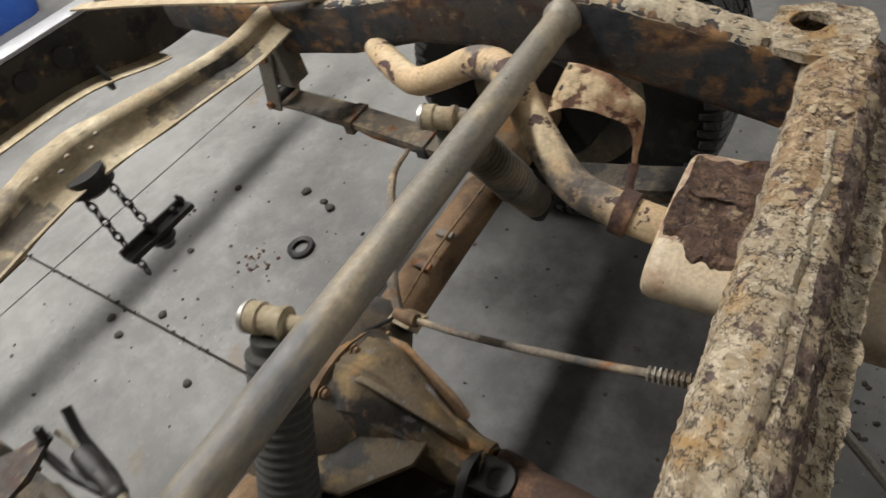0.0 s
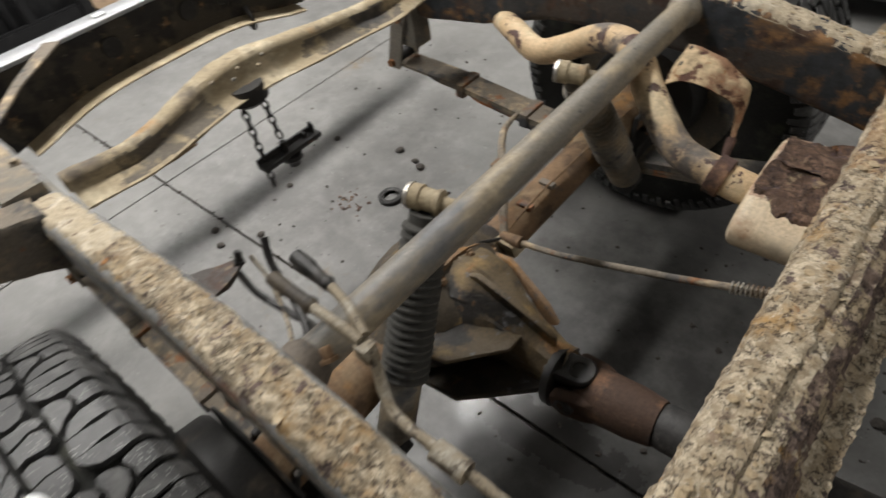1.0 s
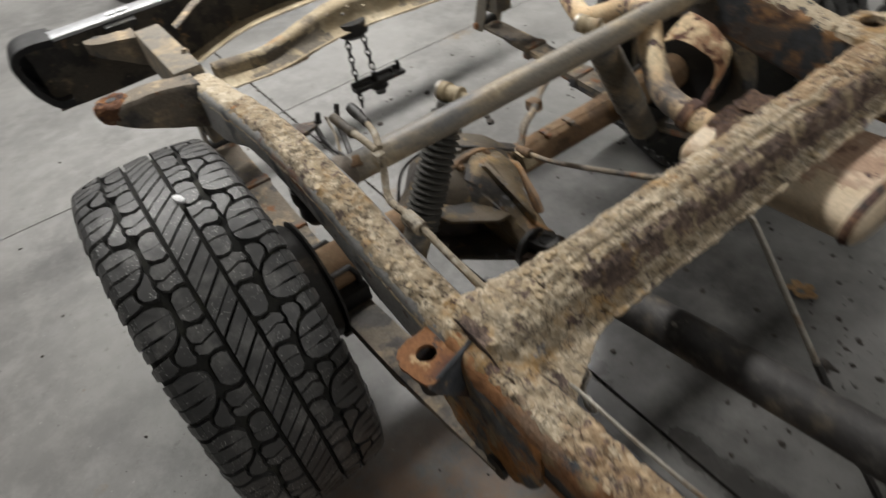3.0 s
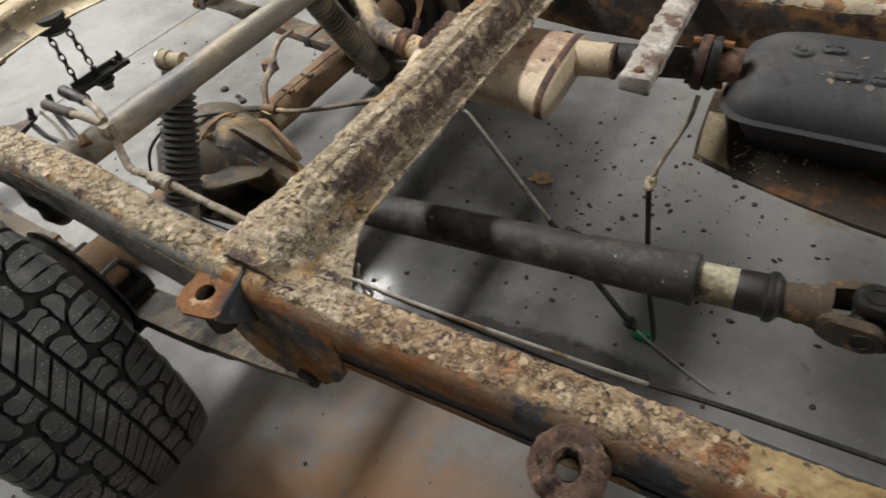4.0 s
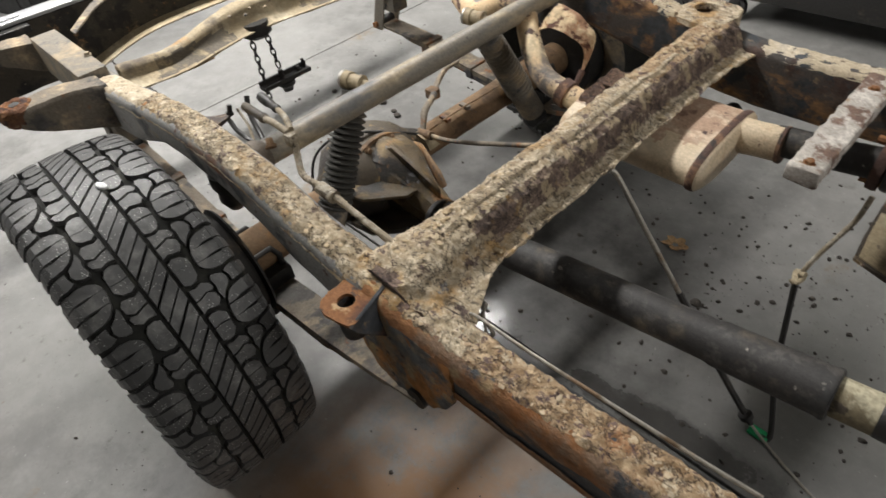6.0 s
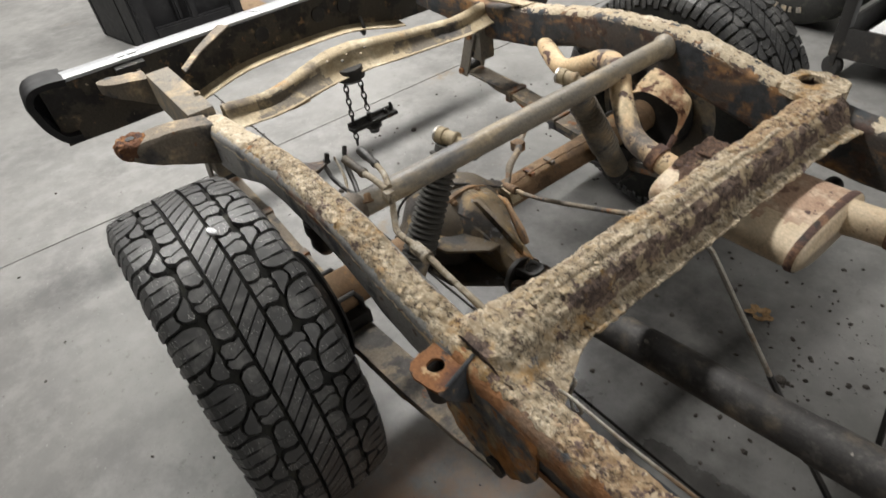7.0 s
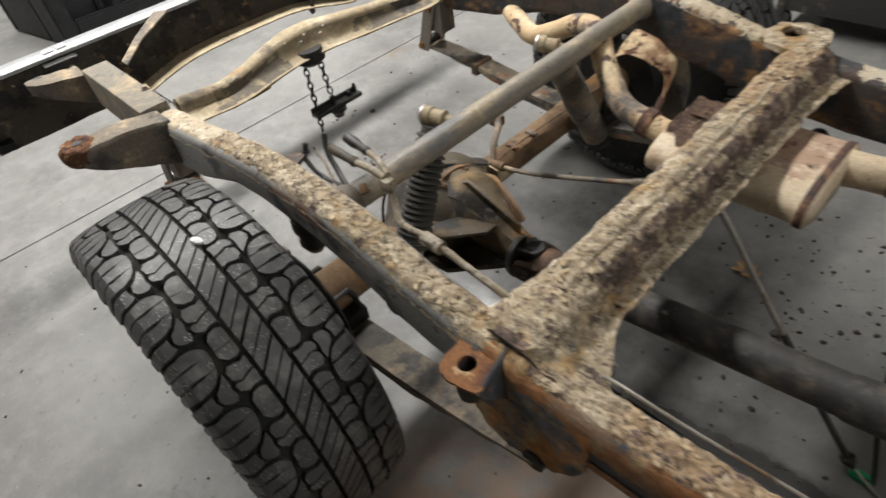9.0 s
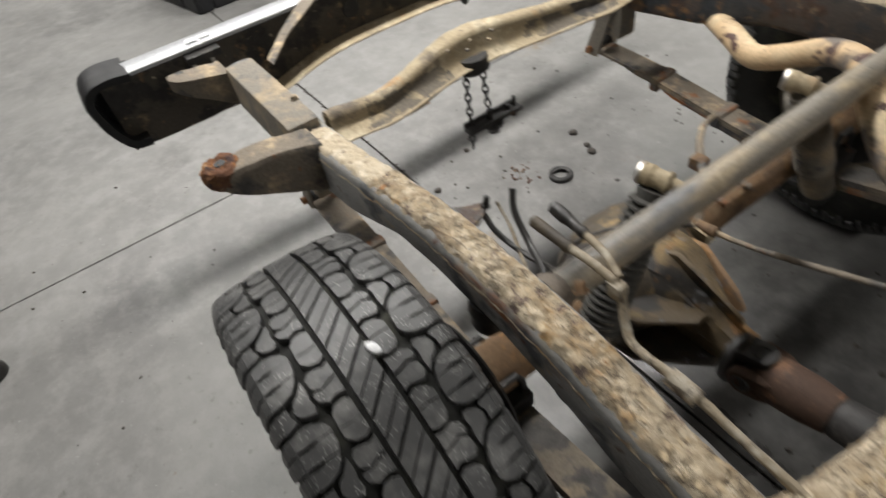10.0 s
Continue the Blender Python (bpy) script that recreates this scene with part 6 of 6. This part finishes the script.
for s in (-1, 1):
    rings = []
    for x, y, z in smooth_path([(-1.735, 0.81, 0.69), (-1.742, 0.87, 0.694), (-1.74, 0.925, 0.685), (-1.735, 0.952, 0.65), (-1.73, 0.95, 0.6), (-1.722, 0.935, 0.545), (-1.712, 0.9, 0.498), (-1.7, 0.85, 0.492)], 3):
        c = Vector((0, 0.84, 0.6))
        inward = (Vector((0, c.y - y, c.z - z))).normalized() * 0.022
        rings.append([(x + 0.012, s * y, z), (x, s * (y + 0.004), z + 0.003), (x - 0.13, s * y, z), (x - 0.13, s * (y + inward.y), z + inward.z), (x + 0.008, s * (y + inward.y), z + inward.z)])
    part("cap_web", loft([[(x, s * y, z) for y, z in ((0.8, 0.69), (0.87, 0.69), (0.935, 0.67), (0.945, 0.62), (0.93, 0.55), (0.89, 0.5), (0.84, 0.5), (0.8, 0.52))] for x in (-1.83, -1.81)]), mat_plastic, bumper)
    part("end_cap", loft(rings), mat_plastic, bumper, "scuffed dark plastic end cap")
    brace = loft([[(-1.47, s * 0.5, 0.69), (-1.43, s * 0.5, 0.69), (-1.43, s * 0.5, 0.685), (-1.47, s * 0.5, 0.685)], [(-1.6, s * 0.4, 0.694), (-1.555, s * 0.4, 0.694), (-1.555, s * 0.4, 0.689), (-1.6, s * 0.4, 0.689)], [(-1.74, s * 0.27, 0.698), (-1.7, s * 0.24, 0.698), (-1.7, s * 0.24, 0.693), (-1.74, s * 0.27, 0.693)]])
    if s > 0:
        path = [(-1.72, 0.36, 0.699), (-1.49, 0.4, 0.705), (-1.28, 0.432, 0.707), (-1.085, 0.466, 0.704), (-1.0, 0.496, 0.7), (-0.93, 0.525, 0.692)]
        brace.free()
        brace = loft([[(x - 0.006, y - 0.021, z), (x + 0.006, y + 0.021, z), (x + 0.006, y + 0.021, z + 0.005), (x - 0.006, y - 0.021, z + 0.005)] for x, y, z in smooth_path(path, 4)])
    part("brace", brace, mat_tan if s > 0 else mat_arm, bumper, "flat tan brace strip")
for y in (-0.12, 0.13, 0.25):
    part("beam_hole", turned([(0, 0.001), (0.004, 0.03), (0.006, 0.029), (0.007, 0.001)], (BX + 0.002, y, 0.615), (1, 0, 0), 16), mat_black, bumper)
bracket = part("step_bracket", box(BX + 0.001, BX + 0.045, -0.66, -0.56, 0.655, 0.676, 0.003), mat_blackpaint, bumper, "small dark bracket below the strip")
for y in (-0.645, -0.59):
    part("stud", tube([(BX + 0.03, y, 0.66), (BX + 0.03, y, 0.63)], 0.006, 8), mat_chrome, bracket)
part("tow_hook", tube([(BX + 0.03, 0.3, 0.56), (BX + 0.05, 0.3, 0.52), (BX + 0.04, 0.3, 0.49), (BX + 0.02, 0.3, 0.5)], 0.008, 8), mat_black, bumper)

# ---- floor litter ----
solo("steel_washer", turned([(0, 0.024), (0, 0.042), (0.012, 0.043), (0.014, 0.04), (0.01, 0.03), (0.012, 0.024)], (-1.19, 0.279, 0.0), (0, 0, 1), 26, caps=False), mat_blackpaint, "dark greasy steel ring lying on the floor", "ring", at=(-1.19, 0.279, 0))


def crumbs(count, spread, seed, size=0.006):
    rng = random.Random(seed)
    verts, faces = [], []
    for _ in range(count):
        x, y = spread(rng)
        r = size * (0.15 + 1.1 * rng.random() ** 3.5)
        base, k, turn = len(verts), rng.randint(5, 7), rng.uniform(0, 6)
        asp = rng.uniform(0.5, 1)
        for ring, (rr, z) in enumerate(((1.0, 0.0), (0.95, 0.3), (0.5, 0.62))):
            for i in range(k):
                t = 6.283 * i / k
                q = r * rr * rng.uniform(0.7, 1.15)
                u, w = q * math.cos(t), q * math.sin(t) * asp
                verts.append(Vector((x + u * math.cos(turn) - w * math.sin(turn), y + u * math.sin(turn) + w * math.cos(turn), r * z * rng.uniform(0.7, 1.2) + 0.0004)))
        for ring in (0, 1):
            for i in range(k):
                j = (i + 1) % k
                faces.append((base + ring * k + i, base + ring * k + j, base + (ring + 1) * k + j, base + (ring + 1) * k + i))
        faces.append(tuple(base + 2 * k + i for i in range(k)))
    return verts, faces


def litter(name, data, material, label):
    me = bpy.data.meshes.new(name)
    me.from_pydata(data[0], [], data[1])
    me.materials.append(material)
    return tagged(new(name, me), label, "floor dirt", kind="stuff")


litter("dirt_crumbs", crumbs(420, lambda g: (g.uniform(-2.0, 0.0), g.uniform(-0.5, 1.2)), 1, 0.007), mat_crumb, "scattered dark dirt crumbs on the concrete floor")
litter("dirt_crumbs", crumbs(520, lambda g: (g.gauss(0.4, 0.28), g.gauss(0.45, 0.26)), 2, 0.0085), mat_crumb, "dirt fallen below the frame onto the floor")
litter("dirt_crumbs", crumbs(160, lambda g: (g.uniform(-3.0, -1.0), -0.125 + g.gauss(0, 0.006)), 3, 0.007), mat_crumb, "dirt lying along the floor joint")
litter("rust_scales", crumbs(60, lambda g: (-1.3 + g.gauss(0, 0.035), 0.19 + g.gauss(0, 0.03)), 4, 0.009), mat_scab, "rust scales fallen on the floor")
litter("dirt_crumbs", crumbs(260, lambda g: (g.gauss(0.35, 0.3), g.gauss(-0.75, 0.2)), 6, 0.008), mat_crumb, "dirt and scale fallen beside the rail")
litter("dirt_crumbs", crumbs(220, lambda g: (g.uniform(-2.5, 0.8), g.uniform(-2.2, -0.8)), 5, 0.006), mat_crumb, "sparse grit on the concrete floor")
for x, y, r in ((-1.441, -0.09, 0.014), (-1.346, 0.489, 0.016), (-1.211, 0.454, 0.017), (-1.25, 0.47, 0.013), (-1.62, 0.42, 0.014), (-1.56, 0.13, 0.012), (-1.6, -0.17, 0.015), (-1.52, -0.2, 0.013), (-1.18, -0.22, 0.013), (0.24, 0.3, 0.015)):
    bm = bmesh.new()
    bmesh.ops.create_icosphere(bm, subdivisions=2, radius=r)
    for v in bm.verts:
        v.co *= 1 + 0.35 * noise.noise(v.co * 70 + Vector((x, y, 0)) * 9)
        v.co.z = max(0, v.co.z * 0.6 + 0.3 * r)
    bmesh.ops.translate(bm, verts=bm.verts, vec=(x, y, 0))
    solo("dirt_clod", bm, mat_crumb, "dark clod of dried mud on the floor", "clod", at=(x, y, 0), group="clods")
edge = []
for k in range(36):
    t = 2 * math.pi * k / 36
    r = 0.034 * (0.62 + 0.38 * abs(math.cos(2.5 * t))) * (1 + 0.2 * noise.noise(Vector((math.cos(t) * 3, math.sin(t) * 3, 2))))
    edge.append((0.079 + r * math.cos(t) * 1.2, 0.473 + r * math.sin(t), 0.004 + 0.012 * (0.5 + 0.5 * noise.noise(Vector((math.cos(t) * 2, math.sin(t) * 2, 6))))))
mid = [(0.079 + (x - 0.079) * 0.3, 0.473 + (y - 0.473) * 0.3, 0.003) for x, y, z in edge]
bm = loft([edge, mid, [(x, y, z + 0.001) for x, y, z in mid], [(x, y, z + 0.001) for x, y, z in edge]], caps=False, loop=True)
solo("dry_leaf", bm, mat_leaf, "curled brown dry leaf on the floor", "leaf", at=(0.079, 0.473, 0))

# ---- things standing round the truck ----
bin_ = thing("plastic_cabinet", (-4.3, 0.1, 0), "black plastic shop cabinet with open sides, standing on the floor", "cabinet")
C0, C1, C2 = Vector((-4.63, -0.33, 0)), Vector((-3.94, -0.195, 0)), Vector((-3.93, 0.54, 0))


def panel_bar(a, b, z0, z1, inset=0.0, thick=0.05):
    """An upright board from a to b between two heights."""
    d = (b - a).normalized()
    n = Vector((-d.y, d.x, 0))
    bm = loft([[p + n * inset + up for p, up in ((a, Vector((0, 0, z0))), (b, Vector((0, 0, z0))), (b, Vector((0, 0, z1))), (a, Vector((0, 0, z1))))],
               [p + n * (inset + thick) + up for p, up in ((a, Vector((0, 0, z0))), (b, Vector((0, 0, z0))), (b, Vector((0, 0, z1))), (a, Vector((0, 0, z1))))]])
    bmesh.ops.bevel(bm, geom=bm.edges[:], offset=0.012, segments=2, affect="EDGES")
    return bm


L = C1 - C0
for lo, hi, z0, z1 in ((0.0, 0.08, 0.0, 1.2), (0.72, 1.0, 0.0, 1.2), (0.08, 0.72, 0.0, 0.34), (0.08, 0.72, 0.5, 1.2)):
    part("side_board", panel_bar(C0 + L * lo, C0 + L * hi, z0, z1), mat_plastic, bin_)
part("side_board", panel_bar(C0, C1, 0.0, 1.2, 0.3, 0.04), mat_plastic, bin_)
W = C2 - C1
for lo, hi, z0, z1, ins in ((0.02, 0.14, 0.0, 1.2, 0.0), (0.5, 0.58, 0.0, 1.2, 0.02), (0.9, 1.0, 0.0, 1.2, 0.0), (0.14, 0.9, 0.0, 0.12, 0.01), (0.14, 0.9, 0.5, 0.56, 0.03), (0.0, 1.0, 0.0, 1.2, 0.12)):
    part("front_board", panel_bar(C1 + W * lo, C1 + W * hi, z0, z1, ins), mat_plastic, bin_)
part("cabinet_shelf", box(-4.6, -4.0, -0.1, 0.4, 1.17, 1.2, 0.01), mat_plastic, bin_)
tote = thing("blue_tote", (-4.75, 1.0, 0), "blue plastic tub standing on the floor", "tub")
part("tub", loft([rounded(-5.02, -4.42, 0.72, 1.32, 0.002, 0.12), rounded(-5.06, -4.36, 0.66, 1.38, 0.2, 0.14), rounded(-5.06, -4.36, 0.66, 1.38, 0.3, 0.16), rounded(-4.98, -4.44, 0.74, 1.3, 0.36, 0.16)]), mat_blue, tote)
solo("board", box(-4.28, -3.86, 0.56, 0.74, 0.0, 0.05, 0.004), mat_card, "brown cardboard offcut lying on the floor", "cardboard", at=(-4.07, 0.65, 0))

spare = thing("wheel", (-0.95, 2.62, 0), "large black truck wheel standing on the floor behind the frame", "wheel")
part("tyre_body", turned([(-0.11, 0.2), (-0.13, 0.28), (-0.125, 0.35), (-0.1, 0.385), (0, 0.395), (0.1, 0.385), (0.125, 0.35), (0.13, 0.28), (0.11, 0.2)], (-0.95, 2.62, 0.394), (0.25, 1, 0), 48, caps=False), mat_groove, spare)
part("tyre_rim", turned([(-0.1, 0.2), (-0.08, 0.19), (-0.02, 0.17), (-0.02, 0.02)], (-0.95, 2.62, 0.394), (0.25, 1, 0), 32), mat_blackpaint, spare)

for k, w in enumerate((0.05, 0.03, 0.045, 0.025, 0.04)):
    a0 = radians(248 + 9 * k)
    d, e = Vector((1, -0.25, 0)).normalized(), Vector((0, 0, 1))
    c = Vector((-0.95, 2.62, 0.394)) - Vector((0.25, 1, 0)).normalized() * 0.133
    bar = [c + (d * math.cos(a) + e * math.sin(a)) * r for a, r in ((a0, 0.29), (a0 + w * 2.4, 0.29), (a0 + w * 2.4, 0.318), (a0, 0.318))]
    part("letter_bar", plate(bar, 0.004, (-0.25, -1, 0)), mat_dusty_steel, spare, "pale raised bar on the sidewall")

cart = thing("tool_cart", (0.1, 2.5, 0), "black steel shop cart on castors with a pale tray", "cart")
for x, y in ((-0.507, 2.06), (0.6, 2.06), (-0.507, 2.6), (0.6, 2.6)):
    part("post", box(x - 0.025, x + 0.025, y - 0.025, y + 0.025, 0.13, 0.95, 0.004), mat_blackpaint, cart)
    castor = part("castor", turned([(-0.018, 0.02), (-0.018, 0.045), (-0.012, 0.05), (0.012, 0.05), (0.018, 0.045), (0.018, 0.02)], (x, y, 0.05), (0.4, 1, 0), 20), mat_black, cart, "black rubber castor")
    part("castor_fork", box(x - 0.012, x + 0.012, y - 0.03, y + 0.03, 0.06, 0.13, 0.004), mat_blackpaint, castor)
part("shelf", box(-0.52, 0.62, 2.04, 2.63, 0.1, 0.13, 0.004), mat_blackpaint, cart)
for y in (2.036, 2.612):
    part("shelf_lip", box(-0.52, 0.62, y, y + 0.02, 0.1, 0.235, 0.004), mat_blackpaint, cart)
for x in (-0.536, 0.618):
    part("shelf_lip", box(x, x + 0.016, 2.04, 2.63, 0.1, 0.235, 0.004), mat_blackpaint, cart)
part("tray", box(-0.44, 0.55, 2.1, 2.58, 0.131, 0.2, 0.006), mat_white, cart, "pale sheet lying in the lower tray")
part("shelf", box(-0.52, 0.62, 2.04, 2.63, 0.84, 0.92, 0.006), mat_blackpaint, cart)
for k in range(10):
    part("tray_slat", box(-0.38 + 0.07 * k, -0.335 + 0.07 * k, 2.34, 2.56, 0.2, 0.225, 0.006), mat_blackpaint, cart)
stand = thing("jack_stand", (-1.85, -1.75, 0), "dark stand foot on the garage floor", "stand")
part("foot", turned([(0, 0.05), (0.02, 0.05), (0.05, 0.03), (0.09, 0.02), (0.1, 0.01)], (-1.72, -1.62, 0), (0, 0, 1), 16), mat_black, stand)
for lx, ly, ln in ((-2.3, 0.75, 4.8), (-6.2, 0.2, 5.0), (4.3, 1.4, 3.0)):
    fx = thing("ceiling_light", (lx, ly, 3.9), "long white fluorescent ceiling fitting", "ceiling light", "ceiling lights")
    part("fitting_body", box(lx - 0.12, lx + 0.12, ly - ln / 2, ly + ln / 2, 3.62, 3.9, 0.01), mat_white, fx)
